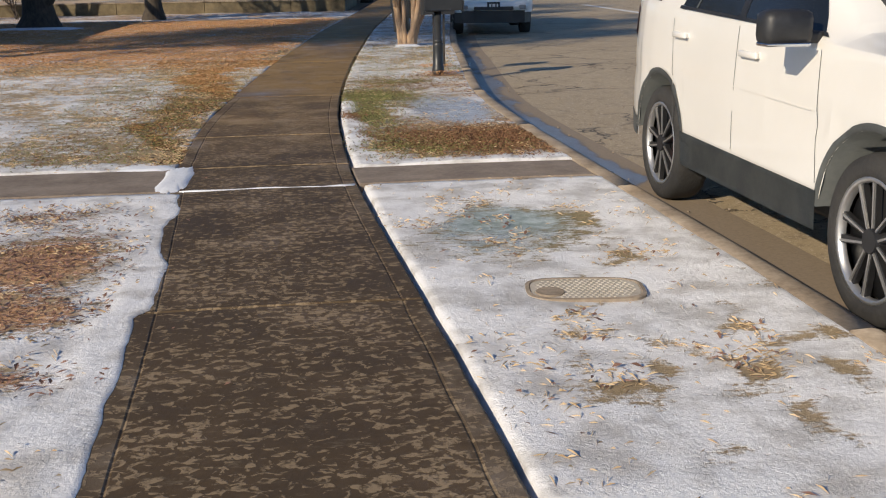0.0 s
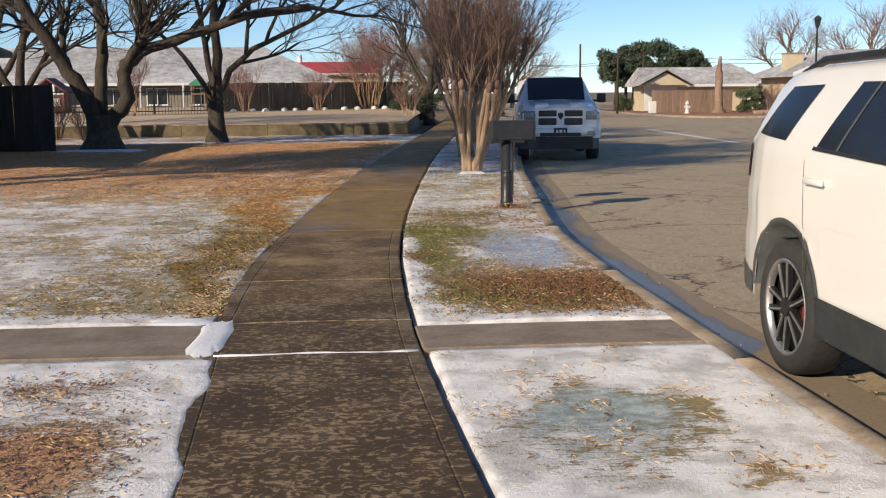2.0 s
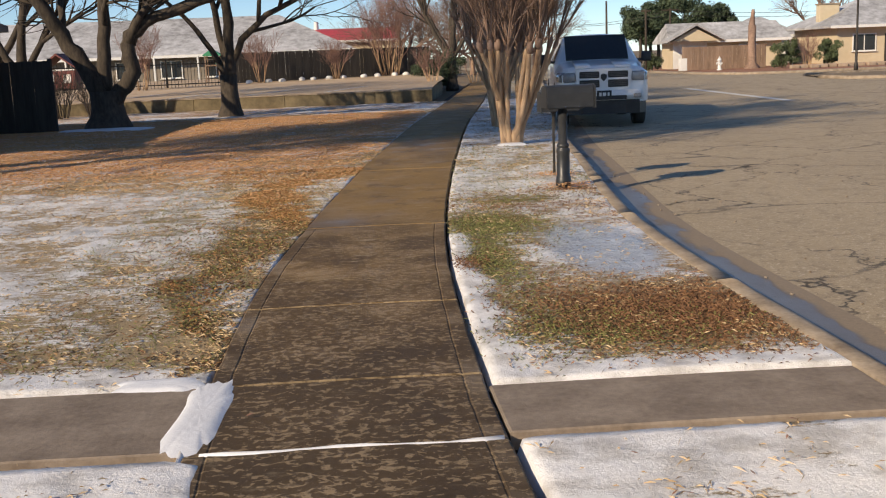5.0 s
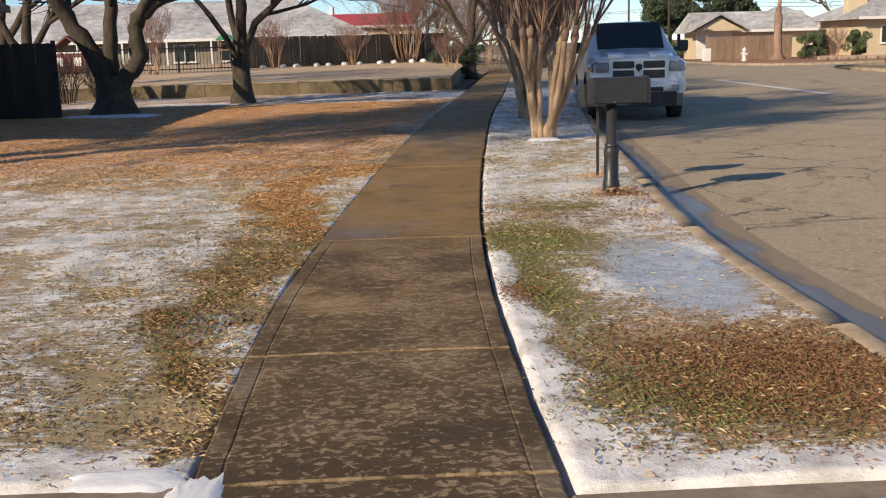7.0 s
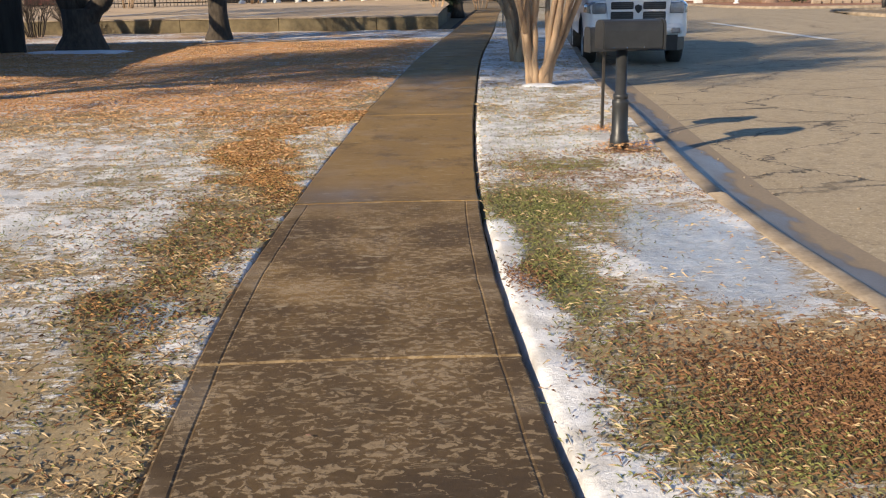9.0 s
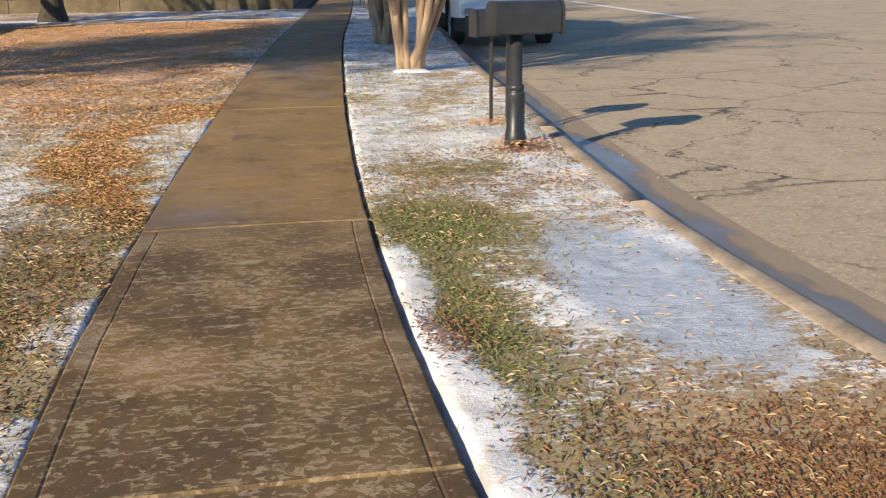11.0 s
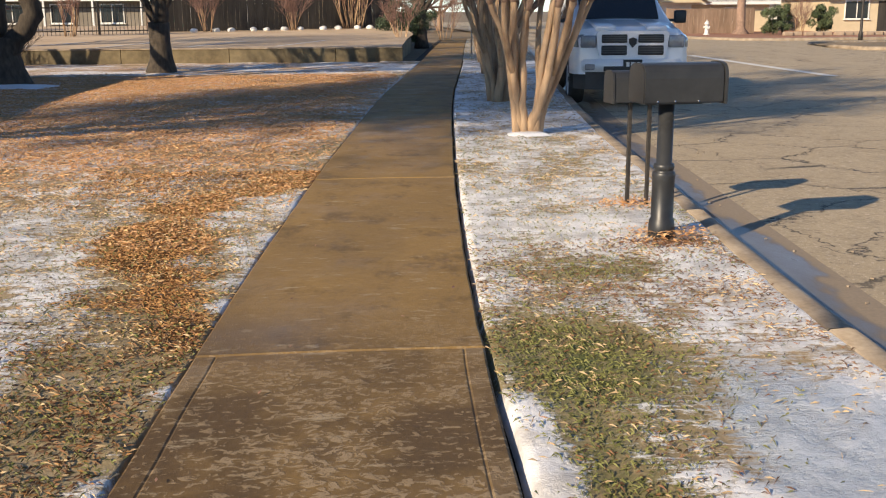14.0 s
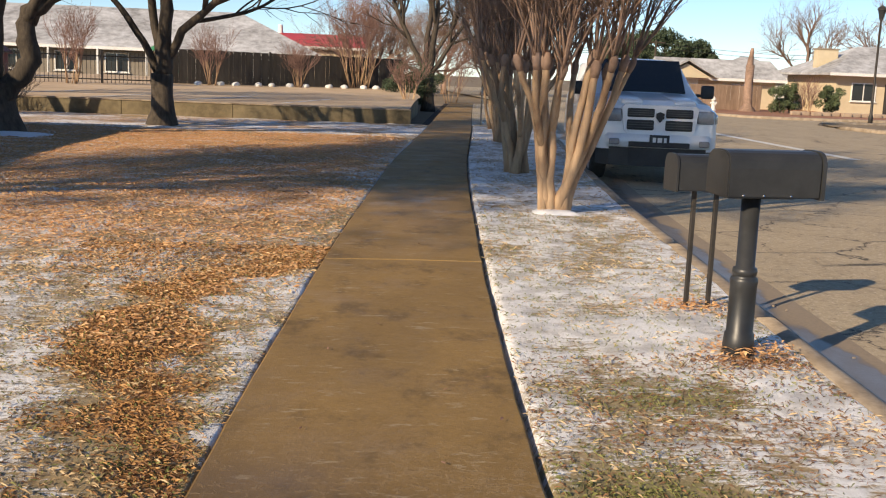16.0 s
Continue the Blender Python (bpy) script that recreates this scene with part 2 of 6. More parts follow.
CLAD = speckled("grey_plastic_cladding", (0.055, 0.06, 0.06), (0.10, 0.105, 0.10), 30, 0.6, 0.2)
BLACK = speckled("black_plastic", (0.012, 0.012, 0.013), (0.03, 0.03, 0.031), 30, 0.5, 0.15)
TYRE = speckled("tyre_rubber", (0.022, 0.021, 0.02), (0.05, 0.047, 0.043), 40, 0.88, 0.5)
ALLOY = speckled("machined_alloy", (0.42, 0.41, 0.40), (0.60, 0.59, 0.57), 20, 0.35, 0, metal=0.8)
DARKALLOY = speckled("dark_painted_alloy", (0.010, 0.010, 0.011), (0.024, 0.024, 0.025), 20, 0.4, 0)
CHROME = speckled("chrome_trim", (0.6, 0.6, 0.6), (0.75, 0.75, 0.75), 10, 0.18, 0, metal=1.0)
GLASS = speckled("tinted_car_glass", (0.010, 0.012, 0.014), (0.018, 0.021, 0.024), 2, 0.13, 0, spec=0.6)
LENS = speckled("headlight_lens", (0.10, 0.105, 0.11), (0.30, 0.31, 0.33), 9, 0.15, 0, coat=0.8)
REDLENS = speckled("tail_light_red", (0.05, 0.006, 0.006), (0.10, 0.012, 0.010), 8, 0.2, 0)
BRAKE = speckled("red_brake_caliper", (0.25, 0.02, 0.015), (0.35, 0.035, 0.025), 12, 0.5, 0)
MAILBOX = speckled("black_painted_steel", (0.018, 0.019, 0.020), (0.040, 0.041, 0.042), 14, 0.42, 0.1)
IRON = speckled("weathered_iron", (0.014, 0.013, 0.012), (0.05, 0.042, 0.034), 25, 0.6, 0.3)
CRAPE_BARK = speckled("smooth_tan_bark", (0.17, 0.095, 0.05), (0.62, 0.43, 0.26), 7, 0.7, 0.5, stretch=(1, 1, 0.16), big=0.35)
CRAPE_TWIG = speckled("grey_brown_twigs", (0.14, 0.088, 0.062), (0.36, 0.24, 0.175), 9, 0.85, 0.3)
# naturally dark bark, darkened further to take in the shade over the oaks
OAK_BARK = speckled("rough_dark_bark", (0.022, 0.017, 0.013), (0.095, 0.075, 0.055), 12, 0.95, 1.0, stretch=(1, 1, 0.3), big=0.3)
OAK_TWIG = speckled("dark_twigs", (0.03, 0.023, 0.018), (0.10, 0.076, 0.06), 9, 0.9, 0.3)
RED_TWIG = speckled("reddish_twigs", (0.16, 0.09, 0.07), (0.34, 0.20, 0.16), 6, 0.9, 0.3)
PINE = speckled("evergreen_needles", (0.028, 0.046, 0.022), (0.075, 0.105, 0.055), 3, 0.8, 0.3)
SHRUB = speckled("juniper_green", (0.05, 0.075, 0.03), (0.13, 0.16, 0.075), 5, 0.8, 0.3)
SNOWROOF = speckled("snowy_shingles", (0.20, 0.195, 0.19), (0.62, 0.62, 0.63), 2.2, 0.85, 0.4, big=0.45)
SHINGLE = speckled("grey_shingles", (0.12, 0.10, 0.09), (0.27, 0.24, 0.22), 8, 0.9, 0.4)
PLAYGREEN = speckled("green_plastic", (0.03, 0.20, 0.10), (0.05, 0.28, 0.14), 4, 0.5, 0)
BARNRED = speckled("dull_red_paint", (0.12, 0.035, 0.03), (0.20, 0.06, 0.05), 5, 0.7, 0.2)
REDROOF = speckled("red_metal_roof", (0.46, 0.045, 0.045), (0.60, 0.08, 0.075), 1.5, 0.5, 0.1)
# greyed wall colour stands in for the shade under the porch eaves
SHADED_SIDING = speckled("grey_siding", (0.17, 0.145, 0.115), (0.27, 0.235, 0.19), 2, 0.9, 0.2)
CREAM = speckled("cream_stucco", (0.50, 0.41, 0.27), (0.63, 0.53, 0.37), 2, 0.9, 0.2)
BRICKT = speckled("tan_brickwork", (0.30, 0.225, 0.16), (0.46, 0.36, 0.265), 14, 0.9, 0.5)
TRIM = speckled("white_painted_trim", (0.66, 0.65, 0.61), (0.80, 0.79, 0.76), 5, 0.6, 0.1)
DARKWIN = speckled("dark_window_glass", (0.015, 0.018, 0.02), (0.04, 0.045, 0.05), 1.5, 0.1, 0)
WOODF = speckled("weathered_cedar", (0.16, 0.105, 0.07), (0.34, 0.235, 0.165), 6, 0.9, 0.5, stretch=(3, 3, 0.4))
# near-black tone of dark wood also holds the shade on the board fences
DARKWOOD = speckled("dark_stained_wood", (0.020, 0.018, 0.016), (0.058, 0.052, 0.046), 8, 0.9, 0.5, stretch=(3, 3, 0.4))
HYDRANT = speckled("white_hydrant_paint", (0.62, 0.62, 0.60), (0.78, 0.78, 0.75), 8, 0.5, 0.1)
REDEARTH = speckled("red_mulch", (0.24, 0.10, 0.055), (0.42, 0.22, 0.13), 5, 0.95, 0.6)
SNOWM = speckled("clean_snow", (0.74, 0.75, 0.77), (0.88, 0.885, 0.895), 18, 0.6, 0.4)
METERC = speckled("cast_meter_cover", (0.36, 0.31, 0.24), (0.60, 0.54, 0.45), 22, 0.8, 0.3)


def blade_build(c1, c2, rough=0.7):
    def build(nt, b):
        r = nt.nodes.new("ShaderNodeNewGeometry").outputs["Random Per Island"]
        n = noise_tex(nt, coords(nt), 30, 3)
        setv(nt, b.inputs["Base Color"], mix(nt, calc(nt, "ADD", calc(nt, "MULTIPLY", r, 0.75), calc(nt, "MULTIPLY", n, 0.25)), c1, c2))
        b.inputs["Roughness"].default_value = rough
    return build


DRYGRASS = mat("dry_grass_blades", blade_build((0.32, 0.21, 0.10), (0.70, 0.54, 0.33)))
GREENGRASS = mat("green_grass_blades", blade_build((0.085, 0.095, 0.024), (0.27, 0.27, 0.09)))
LEAFM = mat("fallen_leaves", blade_build((0.42, 0.175, 0.055), (0.95, 0.60, 0.29)))
GOLDLEAF = mat("golden_leaves", blade_build((0.16, 0.072, 0.026), (0.60, 0.34, 0.13)))
DARKLEAF = mat("fallen_leaves_dark", blade_build((0.11, 0.050, 0.030), (0.42, 0.23, 0.15)))
RUST = mat("rusty_dead_grass", blade_build((0.065, 0.032, 0.016), (0.32, 0.165, 0.08)))


# ---------------------------------------------------------------- mesh helpers
def part(name, bm, material, parent=None, label="", smooth=False):
    me = bpy.data.meshes.new(name)
    bmesh.ops.recalc_face_normals(bm, faces=bm.faces)
    if smooth:
        for f in bm.faces:
            f.smooth = True
    bm.to_mesh(me)
    bm.free()
    me.materials.append(material)
    ob = new(name, me)
    if parent:
        ob.parent = parent
    return tagged(ob, label) if label else ob


def raw(name, verts, faces, material, parent=None, label="", smooth=False):
    me = bpy.data.meshes.new(name)
    me.from_pydata(verts, [], faces)
    if smooth:
        me.polygons.foreach_set("use_smooth", [True] * len(me.polygons))
    me.materials.append(material)
    ob = new(name, me)
    if parent:
        ob.parent = parent
    return tagged(ob, label) if label else ob


def thing(name, label, category, at=(0, 0, 0), rz=0, group="", kind=""):
    ob = new(name)
    ob.empty_display_size = 0.2
    ob.matrix_world = pose(*at, 0, 0, rz)
    return tagged(ob, label, category, group, kind)


def box(bm, c, s, rz=0.0, bevel=0.0, rx=0.0, ry=0.0):
    m = pose(*c, rx, ry, rz) @ Matrix.Diagonal((*s, 1))
    made = bmesh.ops.create_cube(bm, size=1, matrix=m)
    if bevel:
        edges = {e for v in made["verts"] for e in v.link_edges}
        bmesh.ops.bevel(bm, geom=list(edges), offset=bevel, segments=2, affect="EDGES", profile=0.5)
    return bm


def boxm(c, s, rz=0.0, bevel=0.0, rx=0.0, ry=0.0):
    return box(bmesh.new(), c, s, rz, bevel, rx, ry)


def cyl(bm, c, r1, r2, h, n=16, m=Matrix()):
    bmesh.ops.create_cone(bm, cap_ends=True, segments=n, radius1=r1, radius2=r2, depth=h, matrix=m @ Matrix.Translation(c))
    return bm


def lathe(bm, prof, n=28, m=Matrix()):
    """Closed surface of revolution about z through (radius, height) pairs."""
    rings = []
    for r, z in prof:
        rings.append([bm.verts.new(m @ Vector((r * math.cos(2 * math.pi * k / n), r * math.sin(2 * math.pi * k / n), z))) for k in range(n)])
    for a, b in zip(rings, rings[1:]):
        for k in range(n):
            bm.faces.new((a[k], a[(k + 1) % n], b[(k + 1) % n], b[k]))
    return bm


def prism(bm, outline, lo, hi, axis="x"):
    """An outline in the other two axes, drawn out along one axis."""
    def at(p, q, h):
        return {"x": (h, p, q), "y": (p, h, q), "z": (p, q, h)}[axis]
    a = [bm.verts.new(at(p, q, lo)) for p, q in outline]
    b = [bm.verts.new(at(p, q, hi)) for p, q in outline]
    bm.faces.new(a)
    bm.faces.new(b[::-1])
    for k in range(len(a)):
        j = (k + 1) % len(a)
        bm.faces.new((a[k], b[k], b[j], a[j]))
    return bm


class Tubes:
    """Collects tapered tubes along bent lines into one mesh."""

    def __init__(self):
        self.v, self.f = [], []

    def add(self, pts, radii, n=6):
        first = len(self.v)
        for i, p in enumerate(pts):
            d = (pts[min(i + 1, len(pts) - 1)] - pts[max(i - 1, 0)]).normalized()
            s = d.cross(Vector((0.31, 0.95, 0.05))).normalized()
            t = d.cross(s)
            for k in range(n):
                a = 2 * math.pi * k / n
                self.v.append(p + (s * math.cos(a) + t * math.sin(a)) * radii[i])
        for i in range(len(pts) - 1):
            for k in range(n):
                a, b = first + i * n + k, first + i * n + (k + 1) % n
                self.f.append((a, b, b + n, a + n))
        self.f.append(tuple(range(first + n - 1, first - 1, -1)))
        last = first + (len(pts) - 1) * n
        self.f.append(tuple(range(last, last + n)))

    def make(self, name, material, parent=None, label=""):
        return raw(name, self.v, self.f, material, parent, label, True)


def field(seed, cell, octaves=3):
    """Smooth random field over the plan, about 0 to 1, vectorised."""
    rng = np.random.RandomState(seed)
    grids = [rng.rand(256, 256) for _ in range(octaves)]

    def sample(x, y):
        total, amp, norm, c = 0.0, 1.0, 0.0, cell
        for g in grids:
            u, v = np.asarray(x) / c + 91.7, np.asarray(y) / c + 53.3
            i, j = np.floor(u).astype(int), np.floor(v).astype(int)
            fu, fv = u - i, v - j
            fu, fv = fu * fu * (3 - 2 * fu), fv * fv * (3 - 2 * fv)
            i, j, i2, j2 = i % 256, j % 256, (i + 1) % 256, (j + 1) % 256
            total = total + amp * ((g[i, j] * (1 - fu) + g[i2, j] * fu) * (1 - fv) + (g[i, j2] * (1 - fu) + g[i2, j2] * fu) * fv)
            norm, amp, c = norm + amp, amp * 0.55, c * 0.5
        return total / norm
    return sample


def blob(x, y, x0, y0, rx, ry):
    return np.exp(-(((x - x0) / rx) ** 2 + ((y - y0) / ry) ** 2))


# ---------------------------------------------------------------- plan: walk, verge, kerb
YS = np.array([-12, -4, 0, 2, 3.2, 4.1, 5, 6.3, 7.8, 9.8, 11.1, 13, 14.6, 16.2, 18.2, 23.2, 27.2, 38.4, 50.6, 66])
XR = np.array([1.35, 1.22, 1.13, 1.07, 1.01, 0.94, 0.89, 0.80, 0.77, 0.78, 0.83, 0.94, 1.07, 1.2, 1.39, 1.88, 2.32, 3.75, 5.2, 7.1])
YK = np.array([-12, 0, 3, 5, 6.1, 7.3, 9.5, 11.6, 13, 14.6, 15.8, 17.4, 20.5, 23, 30, 40, 52, 66])
XK = np.array([2.75, 2.7, 2.66, 2.63, 2.57, 2.54, 2.49, 2.50, 2.62, 2.80, 2.93, 3.12, 3.44, 3.76, 4.75, 6.2, 7.9, 9.9])


def bend(y, ys, xs):
    """Smooth line through the plan's points."""
    y = np.asarray(y, float)
    w = np.linspace(-0.9, 0.9, 7)
    return sum(np.interp(y + d, ys, xs) for d in w) / len(w)


def walk_r(y):
    return bend(y, YS, XR)


def walk_l(y):
    return walk_r(y) - 1.28 - 0.05 * blob(0 * np.asarray(y, float), y, 0, 9, 1, 2.5) - 0.03 * blob(0 * np.asarray(y, float), y, 0, 2, 1, 1.5)


def kerb_x(y):
    return bend(y, YK, XK)


ROAD_Z = -0.13
n_big, n_mid, n_small = field(3, 1.4), field(5, 0.45), field(8, 0.16)


def cover(x, y):
    """Snow, ice, fallen leaves and green grass over the plan."""
    x, y = np.asarray(x, float), np.asarray(y, float)
    left = x < (walk_l(y) + walk_r(y)) / 2
    b, m, s = n_big(x, y), n_mid(x, y), n_small(x, y)
    # verge between walk and kerb
    near = 1 / (1 + np.exp((y - 6.75) / 0.1))
    e = x - walk_r(y)
    snow_r = near * (1.25 - 0.30 * b - 1.15 * blob(x, y, 1.55, 5.0, 0.6, 0.75) * (m + 0.15) - 1.1 * blob(x, y, 1.9, 2.7, 0.75, 0.75) * s * (0.5 + m) - 0.35 * blob(x, y, 2.2, 4.2, 0.3, 0.8) * m
                     - 1.7 * np.clip(s - 0.50, 0, 1) * np.clip((x - 1.25) / 0.7, 0, 1) * (0.3 + 1.3 * b) - 0.9 * np.clip(m - 0.55, 0, 1))
    mid = (1 - near)
    snow_r += mid * (0.52 + 0.35 * (b - 0.5) + (0.55 + 0.7 * m) * blob(e, y, 0.08, 9.6, 0.13, 2.0) + (0.45 + 0.9 * m) * blob(0 * x, y, 0, 7.17, 1, 0.14)
                     - 0.75 * blob(x, y, 1.95, 8.2, 0.75, 0.75) - 0.75 * blob(x, y, 1.25, 11.75, 0.42, 0.62) - 0.55 * blob(x, y, 1.1, 10.0, 0.22, 0.8)
                     - 0.22 * blob(x, y, 1.7, 13.3, 0.45, 0.25) + 0.22 * blob(x, y, 2.4, 13.3, 0.25, 1.6) + 0.10 / (1 + np.exp((13.3 - y) / 0.3)))
    ice_r = mid * (1.0 * blob(x, y, 2.02, 10.45, 0.42, 1.15) ** 0.6 * (x > 1.2) * 1.05) - 0.1 + near * (0.85 * blob(x, y, 1.55, 5.0, 0.6, 0.8) * (0.4 + m) + 0.55 * blob(x, y, 1.7, 2.9, 0.7, 0.8) * b)
    green_r = mid * (1.0 * blob(x, y, 1.25, 11.75, 0.5, 0.75) + 0.9 * blob(x, y, 1.1, 10.0, 0.3, 1.1) + 0.75 * blob(x, y, 1.35, 7.95, 0.75, 0.55) + 0.4 * blob(x, y, 1.7, 13.3, 0.5, 0.3)
                     + 0.35 * (y > 13) * b) + near * 0.9 * blob(x, y, 1.55, 5.0, 0.65, 0.8)
    leaf_r = mid * (0.62 * blob(x, y, 2.0, 8.25, 0.6, 0.55) + 0.5 * blob(x, y, 2.38, 14.1, 0.3, 0.25) + 0.5 * blob(x, y, 2.5, 15.25, 0.4, 0.25) + 0.3 * blob(x, y, 0.95, 9.9, 0.15, 0.25)) + near * 0.25 * blob(x, y, 1.8, 2.7, 0.5, 0.6)
    # lawn beside the walk
    f = walk_l(y) - x
    nearl = 1 / (1 + np.exp((y - 7.35) / 0.07))
    farl = np.interp(y, [15.0, 16.5, 18.5, 21, 40], [0.0, 0.45, 0.95, 1.0, 1.0]) * np.clip(0.4 + 0.8 * f, 0, 1)
    path_ = np.interp(y, [7.5, 9, 10, 11.5, 12.6, 13.7, 15, 15.8, 16.4, 17.2], [0.40, 0.32, 0.27, 0.22, 0.28, 0.50, 0.82, 0.78, 0.35, 0.2])
    belt = np.exp(-((f - path_ - 0.75 * (m - 0.5) - np.where(y < 12, 0.9, 0.25) * (b - 0.45)) / (0.12 + 0.26 * b)) ** 2) * (y > 7.5) * (y < 17.4) * np.clip(0.3 + 1.4 * s + 0.4 * m, 0, 1) * np.where(y > 11.8, 1.0, 0.25 + 0.8 * m)
    snow_l = nearl * (1.12 - 0.95 * blob(x, y, -0.95, 4.7, 0.5, 0.75) - 0.55 * blob(x, y, -0.8, 3.75, 0.5, 0.3) - 0.6 * blob(x, y, -0.65, 3.0, 0.32, 0.16) - 0.5 * blob(x, y, -1.2, 5.75, 0.5, 0.25) - 0.3 * (x < -1.6) * b - 0.8 * np.clip(m - 0.5, 0, 1))
    snow_l += (1 - nearl) * (0.54 + 0.5 * (b - 0.5) - 0.8 * belt + 0.5 * blob(x, y, -0.9, 7.5, 1.5, 0.2) - 0.04 * farl)
    leaf_l = nearl * (0.75 * blob(x, y, -0.95, 4.7, 0.5, 0.75) + 0.55 * blob(x, y, -0.8, 3.75, 0.5, 0.3) + 0.6 * blob(x, y, -0.65, 3.0, 0.35, 0.18) + 0.5 * blob(x, y, -1.2, 5.75, 0.5, 0.25))
    leaf_l += (1 - nearl) * (belt * np.where(y > 12, 0.85, 0.30) * np.clip(0.25 + 1.5 * m, 0, 1) + 0.10 * np.clip(2.5 * m - 0.9, 0, 1) + farl * (0.62 + 0.6 * (b - 0.5) + 0.8 * (s - 0.5)))
    green_l = (1 - nearl) * (0.3 * belt * np.clip(2 * s, 0, 1) * (y < 12.8) + 0.3 * m * (1 - farl))
    ice_l = (1 - nearl) * (0.8 * blob(x, y, -0.88, 9.5, 0.2, 0.4) + 0.35 * blob(x, y, -2.6, 12, 1.5, 2) * m + 0.22 * np.clip(2.2 * b - 0.75, 0, 1) * (1 - farl) * np.clip((y - 7.6) / 0.8, 0, 1) * (1 - belt))
    patchy = 0.55 * (m - 0.5) + 0.35 * (s - 0.5)
    snow_l = snow_l + patchy * (1 - 0.6 * nearl)
    snow_r = snow_r + patchy * (1 - 0.8 * near)
    green_r = green_r * (0.45 + 1.0 * m)
    pick = lambda a, c: np.where(left, a, c)
    return [np.clip(v, 0, 1.25) for v in (pick(snow_l, snow_r), pick(ice_l, ice_r), pick(leaf_l, leaf_r), pick(green_l, green_r))]


def sheet(name, xs, ys, zs, material, attrs=(), label="", smooth=True):
    """A grid mesh from 2-D arrays of places, with named vertex masks."""
    h, w = xs.shape
    verts = np.stack([xs, ys, zs], -1).reshape(-1, 3)
    i = (np.arange(h - 1)[:, None] * w + np.arange(w - 1)[None, :]).reshape(-1)
    faces = np.stack([i, i + 1, i + w + 1, i + w], -1)
    ob = raw(name, verts.tolist(), faces.tolist(), material, None, label, smooth)
    for key, val in attrs:
        a = ob.data.attributes.new(key, "FLOAT", "POINT")
        a.data.foreach_set("value", np.asarray(val, np.float32).reshape(-1))
    return ob


def steps(*spans):
    out = []
    for a, b, d in spans:
        out += list(np.arange(a, b - 1e-6, d))
    return np.array(out + [spans[-1][1]])


# ground sheet to the horizon, with soil showing beside the slabs
g = 3000
ground = sheet("ground", *[a.astype(float) for a in np.meshgrid(np.array([-g, -300, -60, 60, 300, g]), np.array([-g, -300, -60, 150, 400, g]))], np.full((6, 6), -0.24), GROUND)
tagged(ground, "dry winter ground stretching to the horizon", "ground", kind="structure")

vy = steps((-12, 1, 0.5), (1, 17, 0.05), (17, 24, 0.12), (24, 39.5, 0.35))
cross_l = (6.36, 7.30)


def lawn_height(x, y, e, cov):
    sn, ic, lf, gr = cov
    z = -0.012 + 0.028 * (n_big(x, y) - 0.5) + 0.022 * (n_mid(x, y) - 0.5) + 0.016 * sn * np.clip(e / 0.05, 0, 1) + 0.012 * (n_small(x, y) - 0.5)
    return np.where(e < 0.006, -0.07, np.minimum(z, 0.022)) - 0.012 * ic


du = np.concatenate([[0, 0.012, 0.03], np.arange(0.07, 4.5, 0.05), np.geomspace(4.6, 34, 34)])
Y = np.repeat(vy[:, None], len(du), 1)
ragged = field(31, 1.3, 6)
rag = (ragged(0 * vy + 3.3, vy) - 0.5) * 0.17
over = np.where(vy < 6.3, 0.015 + 1.6 * rag + 0.06 * np.clip((vy - 3.68) / 0.06, 0, 1) * np.clip((5.3 - vy) / 0.8, 0, 1), 0.3 * rag)
E = np.repeat(du[None, :], len(vy), 0)
X = (walk_l(vy) + over)[:, None] - E
cov = cover(X, Y)
Z = lawn_height(X, Y, E, cov)
lip = (vy < 6.3)[:, None] & (E < 0.006)
Z = np.where(lip, 0.001, Z)
Z = np.where((vy < 6.3)[:, None] & (E >= 0.006) & (E < 0.22), np.maximum(Z, 0.008), Z)
inx = (Y > cross_l[0] - 0.02) & (Y < cross_l[1] + 0.02) & (X < walk_l(Y) - 0.02) & (X > -12)
Z = np.where(inx, -0.09, Z)
lawn = sheet("lawn", X, Y, Z, LAWN, zip(("snow", "ice", "leaf", "green"), cov))
tagged(lawn, "frosted winter lawn with snow crust, dry grass and brown leaves", "lawn", kind="structure")

ev = np.concatenate([[0, 0.015, 0.04], np.linspace(0.08, 0.97, 38), [0.985, 1.0]])
Y = np.repeat(vy[:, None], len(ev), 1)
ra = walk_r(vy) + 0.012 + 0.3 * np.abs(rag)
rb = kerb_x(vy) + 0.0
X = ra[:, None] + (rb - ra)[:, None] * ev[None, :]
cov = cover(X, Y)
E = np.minimum(X - ra[:, None], (rb[:, None] - X) + 0.03)
Z = lawn_height(X, Y, E, cov)
Z = Z - 0.016 * blob(X, Y, 1.80, 3.72, 0.30, 0.22)
cross_r = (6.42, 7.08)
Z = np.where((Y > cross_r[0] - 0.02) & (Y < cross_r[1] + 0.02), -0.09, Z)
verge = sheet("verge", X, Y, Z, LAWN, zip(("snow", "ice", "leaf", "green"), cov))
tagged(verge, "grass verge under snow, clear ice and dead leaves", "verge", kind="structure")

# soil under the joints between slabs and turf
ys_ = np.repeat(steps((-12, 66, 0.5))[:, None], 2, 1)
xs_ = np.stack([walk_l(ys_[:, 0]) - 0.3, kerb_x(ys_[:, 0]) + 0.05], -1)
soil = sheet("soil", xs_, ys_, np.full(xs_.shape, -0.085), SOIL)
tagged(soil, "dark damp soil under the slabs", "soil", kind="structure")
